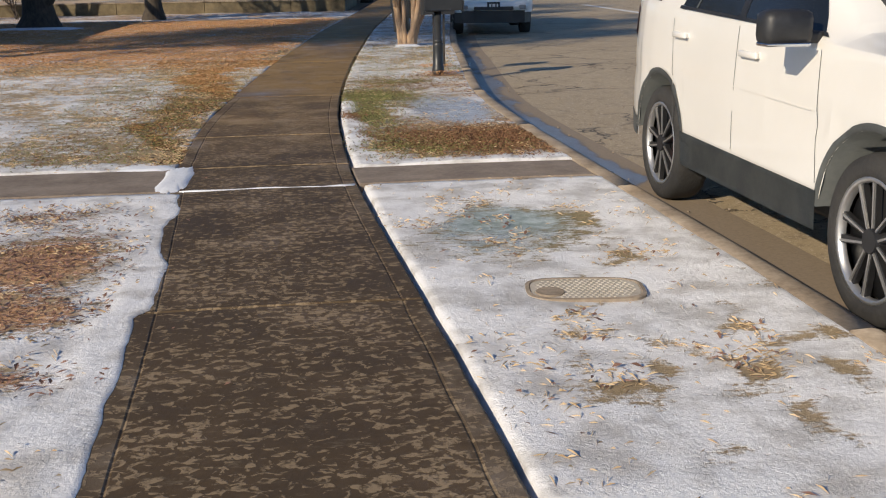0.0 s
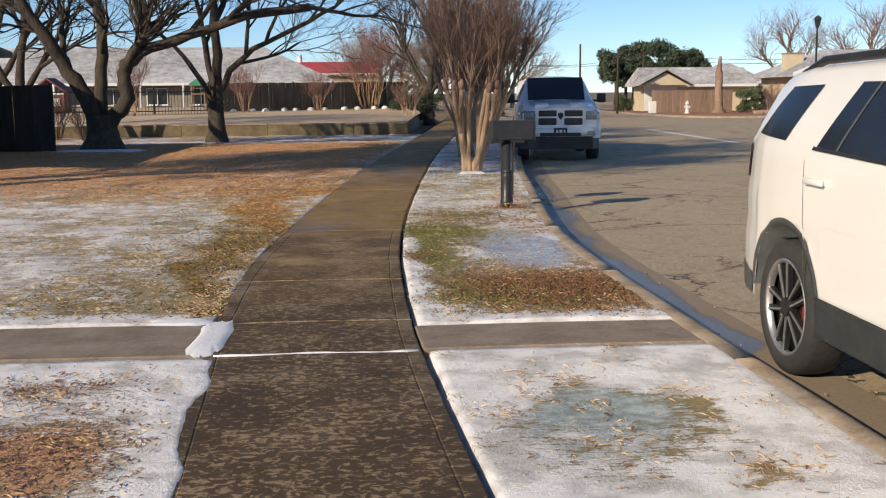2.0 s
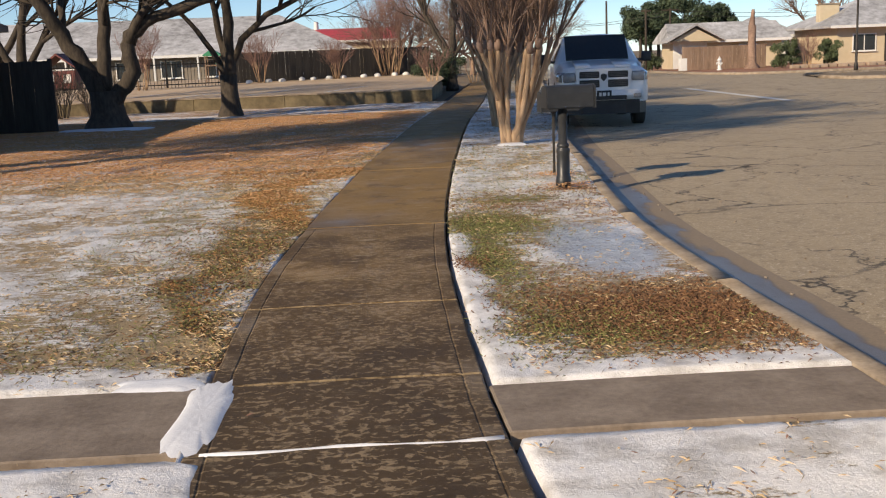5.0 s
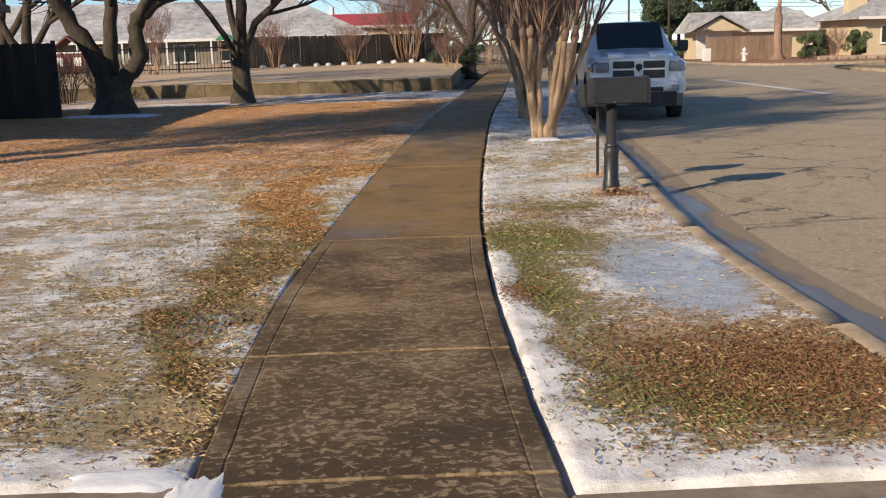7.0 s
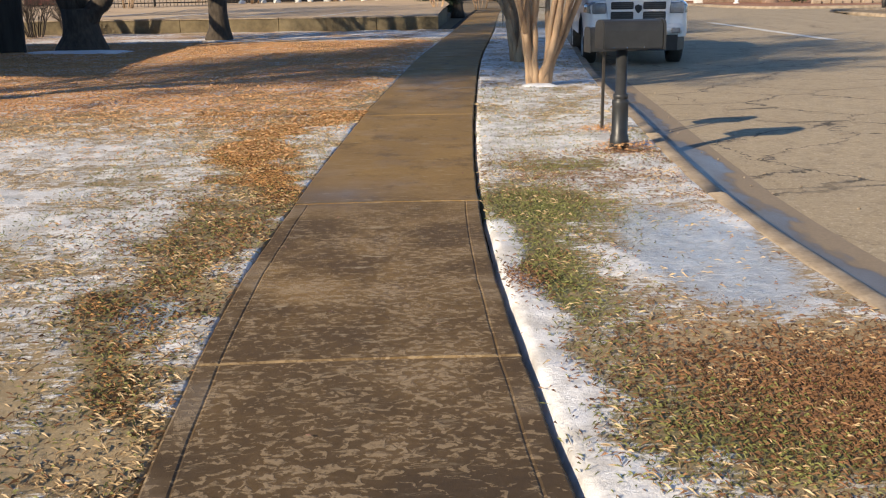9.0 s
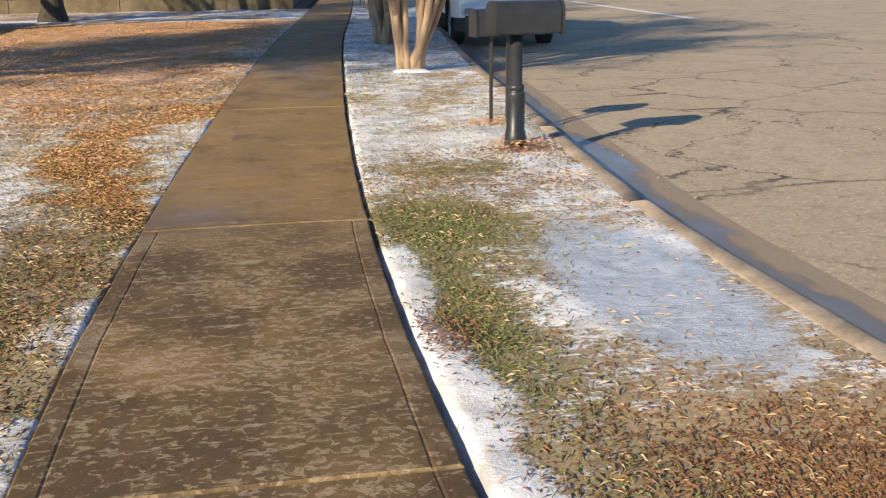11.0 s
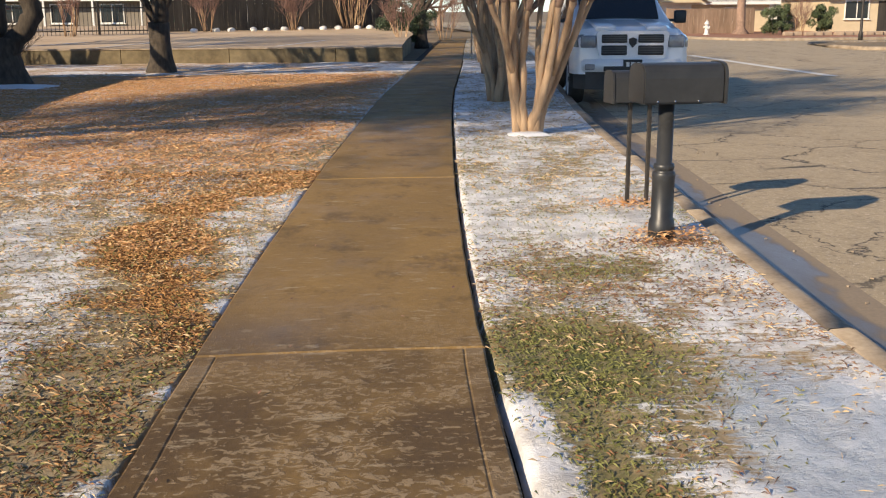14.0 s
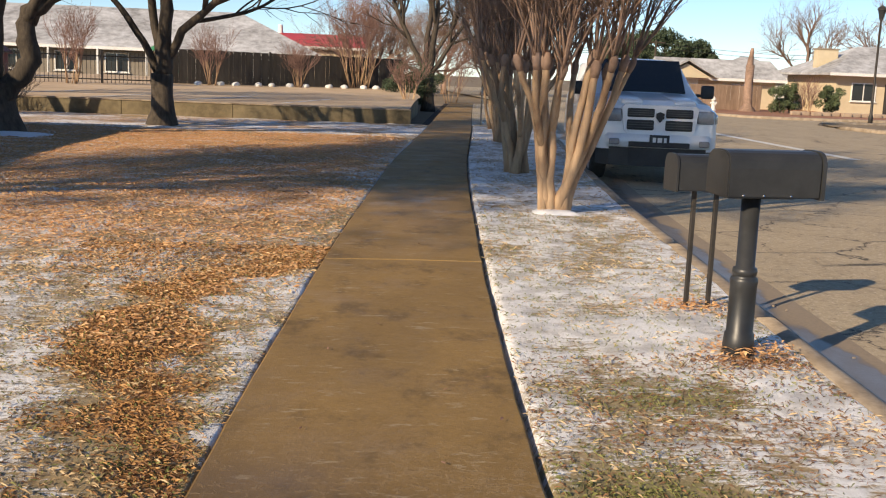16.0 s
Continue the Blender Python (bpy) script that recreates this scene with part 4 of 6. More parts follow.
def suv():
    t = thing("suv", "cream-white SUV with tinted windows parked at the kerb", "car", (3.905, 2.44, ROAD_Z), 0.3)
    L = 4.88
    tu = [0, 0.06, 0.25, 0.6, 1.15, 1.35, 2.05, 2.4, 3.0, 4.0, 4.35, 4.5, 4.72, 4.85, 4.88]
    tz = [0.75, 0.98, 1.10, 1.19, 1.25, 1.29, 1.72, 1.78, 1.81, 1.79, 1.75, 1.70, 1.33, 1.1, 0.7]
    top = lambda u: float(np.interp(u, tu, tz))
    half = lambda u: float(np.interp(u, [0, 0.12, 0.4, 0.9, 2.5, 3.9, 4.15, 4.35, 4.6, 4.8, 4.88], [0.68, 0.83, 0.93, 0.975, 0.985, 0.985, 0.972, 0.935, 0.865, 0.77, 0.68]))
    roof = lambda u: float(np.interp(u, [0, 1.2, 2.05, 3.0, 4.2, 4.55, 4.88], [0.6, 0.78, 0.72, 0.74, 0.71, 0.66, 0.62]))
    low = lambda u: 0.48 if 0.9 < u < 4.0 else 0.38
    belt = lambda u: 1.17 + 0.035 * u
    cuts = [(0.95, 0.42, 0.465), (3.70, 0.42, 0.465)]
    us = sorted(set(list(np.linspace(0, L, 84)) + [c - r + 0.001 for c, _, r in cuts] + [c + r - 0.001 for c, _, r in cuts] + tu))
    bm, sx = shell(us, top, half, roof, low, belt, cuts)
    part("body", bm, CAR_WHITE, t, "cream-white painted body", True)
    part("underbody", boxm((0, 2.4, 0.36), (1.30, 4.4, 0.22), bevel=0.03), BLACK, t)
    for s_ in (-1, 1):
        sill = pane(sx, [(1.42, 0.33), (3.24, 0.33), (3.24, 0.55), (1.42, 0.53)], s_, 0.014)
        bmesh.ops.solidify(sill, geom=sill.faces[:], thickness=0.05)
        part("sill", sill, CLAD, t, "grey plastic sill cladding", True)
        glass = [("front_window", [(1.55, 1.27), (2.42, 1.30), (2.42, 1.69), (2.02, 1.68)]),
                 ("rear_window", [(2.50, 1.30), (3.40, 1.345), (3.20, 1.69), (2.50, 1.69)]),
                 ("quarter_window", [(3.83, 1.36), (4.33, 1.385), (4.10, 1.67), (3.66, 1.68)])]
        for nm, c in glass:
            part(nm, pane(sx, c, s_, 0.006), GLASS, t, "dark tinted side glass", True)
        part("window_pillar", pane(sx, [(2.42, 1.29), (2.50, 1.30), (2.50, 1.69), (2.42, 1.69)], s_, 0.008), BLACK, t)
        part("window_divider", pane(sx, [(3.14, 1.335), (3.165, 1.335), (3.0, 1.69), (2.975, 1.69)], s_, 0.009), CLAD, t)
        part("belt_moulding", pane(sx, [(1.50, 1.255), (3.44, 1.325), (3.43, 1.345), (1.54, 1.275)], s_, 0.010), BLACK, t)
        for a, b in ((1.45, 1.52), (2.45, 2.47), (3.40, 3.52)):
            seam = pane(sx, [(a, 0.56), (a + 0.006, 0.56), (b + 0.006, 1.26), (b, 1.26)], s_, 0.0015, 1, 10)
            part("door_seam", seam, CLAD, t)
        for u in (2.27, 3.33):
            hx, hz = sx(u, 1.14), (1.115 if u < 3 else 1.16)
            h = bmesh.new()
            box(h, (s_ * (hx + 0.026), u, hz), (0.022, 0.23, 0.036), bevel=0.009)
            box(h, (s_ * (hx + 0.010), u - 0.09, hz), (0.03, 0.03, 0.034), bevel=0.006)
            box(h, (s_ * (hx + 0.010), u + 0.09, hz), (0.03, 0.03, 0.034), bevel=0.006)
            part("door_handle", h, CAR_WHITE, t, "body-coloured door handle", True)
        mx = sx(1.75, 1.1)
        mir = bmesh.new()
        box(mir, (s_ * (mx + 0.16), 1.58, 1.30), (0.25, 0.16, 0.17), bevel=0.045)
        mirror = part("mirror", mir, BLACK, t, "black door mirror", True)
        part("mirror_foot", boxm((s_ * (mx + 0.02), 1.60, 1.25), (0.12, 0.08, 0.06), bevel=0.015), BLACK, mirror)
        part("mirror_trim", boxm((s_ * (mx + 0.17), 1.56, 1.222), (0.22, 0.13, 0.018), bevel=0.006), CHROME, mirror)
        part("mirror_glass", boxm((s_ * (mx + 0.16), 1.664, 1.30), (0.20, 0.006, 0.13), bevel=0.002), CHROME, mirror)
        rail = Tubes()
        rail.add([Vector((s_ * (roof(u) - 0.03), u, z)) for u, z in ((2.1, 1.73), (2.25, 1.79), (3.0, 1.835), (3.9, 1.82), (4.2, 1.75))], [0.02, 0.026, 0.026, 0.026, 0.02], 8)
        rail.make("roof_rail", BLACK, t, "black roof rail")
        tl = pane(sx, [(4.52, 1.10), (4.84, 1.08), (4.80, 1.28), (4.50, 1.32)], s_, 0.008)
        part("tail_light", tl, REDLENS, t, "dark red tail light", True)
        hl = pane(sx, [(0.06, 0.74), (0.5, 0.80), (0.55, 0.93), (0.08, 0.88)], s_, 0.008)
        part("headlight", hl, LENS, t, "clear headlight", True)
        part("bumper_clad", pane(sx, [(4.22, 0.38), (4.87, 0.38), (4.87, 0.54), (4.20, 0.52)], s_, 0.008), CLAD, t, "grey lower bumper")
        part("side_crease", pane(sx, [(1.55, 0.90), (3.2, 0.93), (3.2, 0.942), (1.55, 0.91)], s_, 0.003), CAR_WHITE, t)
    ws = bmesh.new()
    prism(ws, [(1.36, 1.325), (2.03, 1.755), (2.05, 1.74), (1.38, 1.30)], -0.66, 0.66)
    part("windscreen", ws, GLASS, t, "tinted windscreen")
    rw = bmesh.new()
    prism(rw, [(4.525, 1.69), (4.735, 1.34), (4.755, 1.345), (4.545, 1.70)], -0.6, 0.6)
    part("rear_screen", rw, GLASS, t, "tinted rear window")
    part("grille", boxm((0, 0.03, 0.72), (1.0, 0.06, 0.22), bevel=0.02), BLACK, t)
    part("front_bumper", boxm((0, 0.14, 0.46), (1.5, 0.26, 0.2), bevel=0.05), CLAD, t)
    part("rear_bumper", boxm((0, 4.80, 0.46), (1.30, 0.2, 0.2), bevel=0.05), CLAD, t)
    part("spoiler", boxm((0, 4.44, 1.765), (1.22, 0.24, 0.035), bevel=0.012, rx=-8), CAR_WHITE, t)
    for c in cuts:
        arch(t, sx, c[0], c[1], c[2], 0.035, CLAD, 0.45)
    for s_ in (-1, 1):
        for c in cuts:
            w = wheel_parts(t, 0.395, 0.25, 0.285, 0, s_)
            w.matrix_basis = pose(s_ * (0.975 - 0.125), c[0], 0.395)
    return t


def truck():
    t = thing("pickup_truck", "white pickup truck facing up the road under branch shadows", "truck", (5.10, 24.75, ROAD_Z), -7)
    tu = [0, 0.05, 0.3, 1.2, 1.62, 1.66, 2.45, 2.7, 3.9, 4.02, 4.06, 5.75, 5.8]
    tz = [0.95, 1.14, 1.20, 1.27, 1.30, 1.31, 1.83, 1.87, 1.86, 1.82, 1.32, 1.32, 1.28]
    top = lambda u: float(np.interp(u, tu, tz))
    half = lambda u: float(np.interp(u, [0, 0.1, 0.4, 0.9, 5.6, 5.8], [0.84, 0.93, 0.985, 1.0, 1.0, 0.97]))
    roof = lambda u: float(np.interp(u, [0, 0.3, 1.6, 2.45, 3.9, 4.05, 5.8], [0.70, 0.80, 0.86, 0.70, 0.70, 0.93, 0.93]))
    low = lambda u: 0.50
    belt = lambda u: 1.25 if 1.6 < u < 4.05 else 1.05
    cuts = [(0.98, 0.41, 0.49), (4.55, 0.41, 0.49)]
    us = sorted(set(list(np.linspace(0, 5.8, 80)) + [c - r + 0.001 for c, _, r in cuts] + [c + r - 0.001 for c, _, r in cuts] + tu))
    bm, sx = shell(us, top, half, roof, low, belt, cuts, 0.035)
    part("body", bm, TRUCK_WHITE, t, "white painted cab and bed", True)
    part("underbody", boxm((0, 2.9, 0.45), (1.4, 5.2, 0.3), bevel=0.04), BLACK, t)
    # hood bulges
    for x in (-0.42, 0.42):
        b_ = bmesh.new()
        box(b_, (x, 0.85, 1.262), (0.34, 1.45, 0.07), bevel=0.03, rx=4.0)
        part("hood_bulge", b_, TRUCK_WHITE, t, "raised hood rib", True)
    ws = bmesh.new()
    prism(ws, [(1.66, 1.365), (2.43, 1.878), (2.46, 1.86), (1.68, 1.34)], -0.70, 0.70)
    g_ = part("windscreen", ws, GLASS, t, "dark windscreen")
    for s_ in (-1, 1):
        part("front_window", pane(sx, [(1.95, 1.28), (2.9, 1.28), (2.9, 1.72), (2.45, 1.72)], s_, 0.006), GLASS, t, "tinted side glass", True)
        part("rear_window", pane(sx, [(3.0, 1.28), (3.85, 1.28), (3.8, 1.72), (3.0, 1.72)], s_, 0.006), GLASS, t, "tinted side glass", True)
        mir = boxm((s_ * 1.14, 1.95, 1.38), (0.22, 0.12, 0.22), bevel=0.035)
        mirror = part("mirror", mir, BLACK, t, "black towing mirror", True)
        part("mirror_arm", boxm((s_ * 0.99, 1.97, 1.32), (0.16, 0.06, 0.05), bevel=0.01), BLACK, mirror)
        # headlights wrap the corners
        hl = pane(sx, [(0.03, 0.92), (0.42, 0.94), (0.46, 1.10), (0.06, 1.12)], s_, 0.010)
        part("headlight_side", hl, LENS, t, "clear wraparound headlight", True)
        fl = boxm((s_ * 0.72, -0.012, 1.01), (0.26, 0.05, 0.19), bevel=0.02)
        part("headlight", fl, LENS, t, "clear headlight", True)
        part("fog_light", boxm((s_ * 0.70, -0.13, 0.62), (0.16, 0.03, 0.09), bevel=0.02), LENS, t)
        part("door_handle", boxm((s_ * (sx(2.8, 1.12) + 0.02), 2.85, 1.12), (0.03, 0.2, 0.035), bevel=0.008), TRUCK_WHITE, t)
    # crosshair grille: white surround, dark openings with bars, bright emblem
    surround = bmesh.new()
    prism(surround, [(-0.60, 1.13), (-0.55, 0.80), (-0.50, 0.74), (0.50, 0.74), (0.55, 0.80), (0.60, 1.13), (0.55, 1.17), (-0.55, 1.17)], -0.06, 0.02, "y")
    gr = part("grille", surround, TRUCK_WHITE, t, "white crosshair grille surround")
    for x in (-0.30, 0.30):
        for z, h in ((1.055, 0.13), (0.875, 0.15)):
            part("grille_opening", boxm((x, -0.060, z), (0.42, 0.02, h), bevel=0.02), BLACK, gr, "black grille opening")
            for k in range(3):
                part("grille_bar", boxm((x, -0.073, z - h / 2 + h * (k + 1) / 4), (0.40, 0.008, 0.010)), CLAD, gr)
    em = bmesh.new()
    prism(em, [(0, -0.075), (-0.06, -0.01), (-0.065, 0.06), (0, 0.085), (0.065, 0.06), (0.06, -0.01)], -0.085, -0.058, "y")
    bmesh.ops.translate(em, verts=em.verts, vec=(0, 0, 0.99))
    part("emblem", em, BLACK, gr, "dark shield-shaped emblem")
    bump_ = bmesh.new()
    prism(bump_, [(-0.98, 0.30), (-0.80, -0.06), (-0.5, -0.14), (0.5, -0.14), (0.80, -0.06), (0.98, 0.30), (0.95, 0.34), (-0.95, 0.34)], 0.54, 0.74, "z")
    bmesh.ops.bevel(bump_, geom=bump_.edges[:], offset=0.025, segments=2, affect="EDGES")
    bp = part("front_bumper", bump_, TRUCK_WHITE, t, "white front bumper", True)
    part("bumper_intake", boxm((0, -0.142, 0.59), (0.95, 0.02, 0.08), bevel=0.01), BLACK, bp)
    part("number_plate", boxm((0, -0.152, 0.66), (0.31, 0.012, 0.15), bevel=0.004), BLACK, bp, "dark number plate with pale unreadable bars")
    for k, w_ in enumerate((0.05, 0.07, 0.04)):
        part("plate_bar", boxm((-0.08 + 0.085 * k, -0.160, 0.66), (w_, 0.004, 0.07)), TRIM, bp)
    lo = bmesh.new()
    prism(lo, [(-0.93, 0.32), (-0.76, 0.0), (-0.46, -0.08), (0.46, -0.08), (0.76, 0.0), (0.93, 0.32)], 0.26, 0.545, "z")
    part("air_dam", lo, BLACK, t, "black lower air dam")
    part("tailgate", boxm((0, 5.80, 1.0), (1.6, 0.03, 0.5), bevel=0.01), TRUCK_WHITE, t)
    part("rear_bumper", boxm((0, 5.86, 0.62), (1.8, 0.16, 0.18), bevel=0.03), CHROME, t)
    for c in cuts:
        arch(t, sx, c[0], c[1], c[2], 0.02, BLACK, 0.50)
    # heavy-duty body sits a little taller
    for ob in t.children_recursive:
        ob.data.transform(Matrix.Translation((0, 0, 0.03)) @ Matrix.Diagonal((1.02, 1, 1.065, 1)))
    for s_ in (-1, 1):
        for c in cuts:
            w = wheel_parts(t, 0.42, 0.27, 0.27, 0, s_)
            w.matrix_basis = pose(s_ * (0.985 - 0.135), c[0], 0.42)
    return t


suv()
truck()

# ---------------------------------------------------------------- trees
def wander(rng, p, d, length, n, wob, lift):
    pts = [p.copy()]
    d = d.normalized()
    for _ in range(n):
        d = (d + Vector((rng.uniform(-wob, wob), rng.uniform(-wob, wob), rng.uniform(-wob, wob) + lift))).normalized()
        pts.append(pts[-1] + d * (length / n))
    return pts


def grow(rng, limbs, twigs, p, d, r, length, depth, spread=0.75, lift=0.04, kids=(3, 5), wob=0.16, fine=0.012, least=0.005):
    """A limb that bends, tapers and forks until it ends in twigs."""
    n = 5 if depth > 1 else 3
    pts = wander(rng, p, d, length, n, wob, lift)
    end = max(r * 0.55, 0.004)
    rad = [r + (end - r) * i / n for i in range(n + 1)]
    (limbs if r > fine * 1.6 else twigs).add(pts, rad, 8 if r > 0.09 else 5 if r > 0.03 else 3)
    if depth == 0:
        return
    for k in range(rng.randint(*kids)):
        f = rng.uniform(0.35, 1.0) if k else 1.0
        i = min(n - 1, int(f * n))
        q = pts[i].lerp(pts[i + 1], f * n - i)
        along = (pts[i + 1] - pts[i]).normalized()
        side = Vector((rng.gauss(0, 1), rng.gauss(0, 1), rng.gauss(0, 0.6)))
        side = (side - along * side.dot(along)).normalized()
        nd_ = (along + side * rng.uniform(0.5, 1.1) * spread).normalized()
        grow(rng, limbs, twigs, q, nd_, max(rad[i] * rng.uniform(0.5, 0.72), least), length * rng.uniform(0.55, 0.8), depth - 1, spread, lift, kids, wob, fine, least)


def bare_tree(name, label, at, trunk, arms, seed, bark=None, twig=None, depth=3, spread=0.75, kids=(3, 4), flare=1.5, lift=0.04, least=0.005):
    """trunk: (height, radius). arms: (lines of (x, y, z) from the fork, radius, forks below)."""
    rng = random.Random(seed)
    t = thing(name, label, "tree", at, group="bare trees")
    limbs, twigs = Tubes(), Tubes()
    h, r = trunk
    if h:
        pts = [Vector((0, 0, -0.15)), Vector((0.0, 0, 0.06)), Vector((0.02, 0, 0.35)), Vector((0.0, 0.03, h * 0.6)), Vector((0, 0, h))]
        limbs.add(pts, [r * flare * 1.1, r * flare, r * 1.12, r, r * 1.02], 14)
    for line, ra, forks in arms:
        raw_ = [Vector(p) for p in line]
        pts = []
        for a, b in zip(raw_, raw_[1:]):
            for k in range(3):
                q = a.lerp(b, k / 3)
                pts.append(q + Vector((rng.uniform(-1, 1), rng.uniform(-1, 1), rng.uniform(-1, 1))) * ra * (0.25 if k else 0.0))
        pts.append(raw_[-1])
        m_ = len(pts) - 1
        rad = [ra * (1 - 0.55 * i / m_) * (1 + 0.08 * rng.uniform(-1, 1)) for i in range(m_ + 1)]
        limbs.add(pts, rad, 9)
        for k in range(forks):
            f = 1.0 if k == 0 else rng.uniform(0.3, 1.0)
            i = min(m_ - 1, int(f * m_))
            along = (pts[i + 1] - pts[i]).normalized()
            side = Vector((rng.gauss(0, 1), rng.gauss(0, 1), rng.gauss(0.2, 0.6)))
            side = (side - along * side.dot(along)).normalized()
            grow(rng, limbs, twigs, pts[i + 1], (along + side * 0.9 * rng.uniform(0.2 if k == 0 else 0.6, 1)).normalized(), rad[i] * rng.uniform(0.5, 0.8), rng.uniform(1.5, 2.4), depth, spread, lift, kids, 0.16, 0.012, least)
    limbs.make("trunk", bark or OAK_BARK, t, "trunk with bare spreading limbs")
    if twigs.v:
        twigs.make("crown", twig or OAK_TWIG, t, "crown of fine bare twigs")
    return t


def crape(at, seed, stems=9, leans=(), tall=1.0, reach=0.70, cut=1.66, label="crape myrtle pollarded at head height, smooth tan stems"):
    rng = random.Random(seed)
    t = thing("crape_myrtle", label, "tree", at, group="crape myrtles along the verge")
    twigs = Tubes()
    for k in range(stems):
        a = 2 * math.pi * (k + rng.uniform(-0.3, 0.3)) / stems
        out = reach * rng.uniform(0.35, 1.0) * (0.6 if k % 3 == 0 else 1)
        foot = Vector((math.cos(a), math.sin(a), 0)) * rng.uniform(0.03, 0.21)
        head = Vector((math.cos(a + 0.3) * out, math.sin(a + 0.3) * out, cut * tall * rng.uniform(0.95, 1.06)))
        if k < len(leans):
            head = Vector(leans[k])
            foot = Vector((0.12 * (1 if head.x > 0 else -1), -0.06, 0))
        n = 9
        bow = Vector((rng.uniform(-1, 1), rng.uniform(-1, 1), 0)) * 0.08
        curve = Vector((rng.uniform(-1, 1), rng.uniform(-1, 1), 0)) * 0.03
        pts = [foot.lerp(head, (i / n)) + bow * math.sin(math.pi * i / n) + curve * math.sin(2.3 * math.pi * i / n) + Vector((rng.uniform(-1, 1), rng.uniform(-1, 1), 0)) * 0.01 - Vector((0, 0, 0.1 if i == 0 else 0)) for i in range(n + 1)]
        r0 = rng.uniform(0.036, 0.064)
        stem = Tubes()
        stem.add(pts, [r0 * (1.4 if i == 0 else 1.15 if i == 1 else 1 - 0.035 * i) * rng.uniform(0.92, 1.08) for i in range(n + 1)], 9)
        heads = [(pts[-1], (pts[-1] - pts[-2]).normalized(), r0 * 0.8)]
        if k % 3 != 1:
            i0 = rng.randint(3, 5)
            h2 = head + Vector((rng.uniform(-0.3, 0.3) + 0.25 * math.cos(a), rng.uniform(-0.3, 0.3) + 0.25 * math.sin(a), rng.uniform(-0.15, 0.1)))
            fp = [pts[i0].lerp(h2, f / 5) + bow * 0.6 * math.sin(math.pi * f / 5) for f in range(6)]
            stem.add(fp, [r0 * (0.72 - 0.03 * f) for f in range(6)], 8)
            heads.append((fp[-1], (fp[-1] - fp[-2]).normalized(), r0 * 0.6))
        stem.make("stem", CRAPE_BARK, t)
        for hp, d, rk in heads:
            knob = Tubes()
            knob.add([hp - d * 0.10, hp - d * 0.04, hp + d * 0.03, hp + d * 0.09], [rk, rk * (1.15 + 0.3 * rng.random()), rk * (1.2 + 0.3 * rng.random()), rk * 0.8], 8)
            knob.make("knuckle", CRAPE_TWIG, t)
            for j in range(rng.randint(6, 8)):
                side = Vector((rng.gauss(0, 1), rng.gauss(0, 1), 0.0)) * 0.27
                outd = Vector((math.cos(a) + 0.35, math.sin(a), 0)) * 0.27
                dd = (d * 0.35 + side + outd + Vector((0, 0, 1))).normalized()
                q = hp + Vector((rng.uniform(-1, 1), rng.uniform(-1, 1), rng.uniform(-1, 1))) * 0.03
                ln = rng.uniform(1.3, 2.4) * tall
                sp = wander(rng, q, dd, ln, 7, 0.08, 0.03)
                rr = rng.uniform(0.009, 0.022)
                shoot = Tubes()
                shoot.add(sp, [rr * (1 - 0.75 * i / 7) for i in range(8)], 5)
                shoot.make("shoot", CRAPE_TWIG, t)
                for _ in range(rng.randint(8, 11)):
                    i = rng.randint(2, 6)
                    td = ((sp[i + 1] - sp[i]).normalized() + Vector((rng.gauss(0, 1), rng.gauss(0, 1), rng.gauss(0.2, 0.5))) * 0.6).normalized()
                    tp = wander(rng, sp[i], td, rng.uniform(0.3, 0.75), 3, 0.2, 0.05)
                    twigs.add(tp, [0.0065, 0.0055, 0.0045, 0.0025], 3)
                    for _ in range(2):
                        td2 = (td + Vector((rng.gauss(0, 1), rng.gauss(0, 1), rng.gauss(0, 1))) * 0.6).normalized()
                        twigs.add(wander(rng, tp[rng.randint(1, 3)], td2, rng.uniform(0.12, 0.3), 2, 0.2, 0.0), [0.0035, 0.003, 0.0018], 3)
    twigs.make("crown", CRAPE_TWIG, t, "haze of fine bare twigs")
    return t


crape((2.5, 20.12, 0.0), 11, 9, ((0.72, -0.1, 1.70), (-0.50, -0.15, 1.66), (0.30, -0.25, 1.74)))
crape((2.85, 24.9, 0.0), 12, 9)
crape((3.75, 32.6, 0.0), 13, 8, (), 1.15)
crape((4.5, 38.5, 0.0), 14, 9, (), 1.1)

# old oak with a leaning left limb and an elbowed right one
bare_tree("oak_tree", "old dark oak with low elbowed limbs in shade", (-7.0, 30.4, 0), (1.0, 0.42), [
    ([(-0.12, 0, 0.8), (-0.55, 0.1, 1.7), (-1.0, 0.1, 2.5), (-1.5, -0.2, 3.4), (-2.2, -0.4, 4.6)], 0.26, 5),
    ([(-0.05, 0.1, 0.9), (0.0, 0.2, 1.9), (0.08, 0.2, 3.0), (0.0, 0.3, 4.4), (-0.4, 0.3, 6.0)], 0.21, 5),
    ([(0.15, -0.05, 0.7), (0.55, -0.1, 1.1), (0.80, -0.1, 1.45), (0.72, -0.1, 1.95), (0.75, -0.1, 2.4), (1.5, -0.2, 2.85), (2.6, -0.3, 3.2), (4.2, -0.5, 3.7), (6.0, -0.7, 3.9)], 0.24, 7),
    ([(0.75, -0.1, 2.2), (1.15, 0.1, 3.0), (1.3, 0.2, 3.9), (1.2, 0.4, 5.2)], 0.17, 5),
], 21, depth=3, kids=(5, 6))
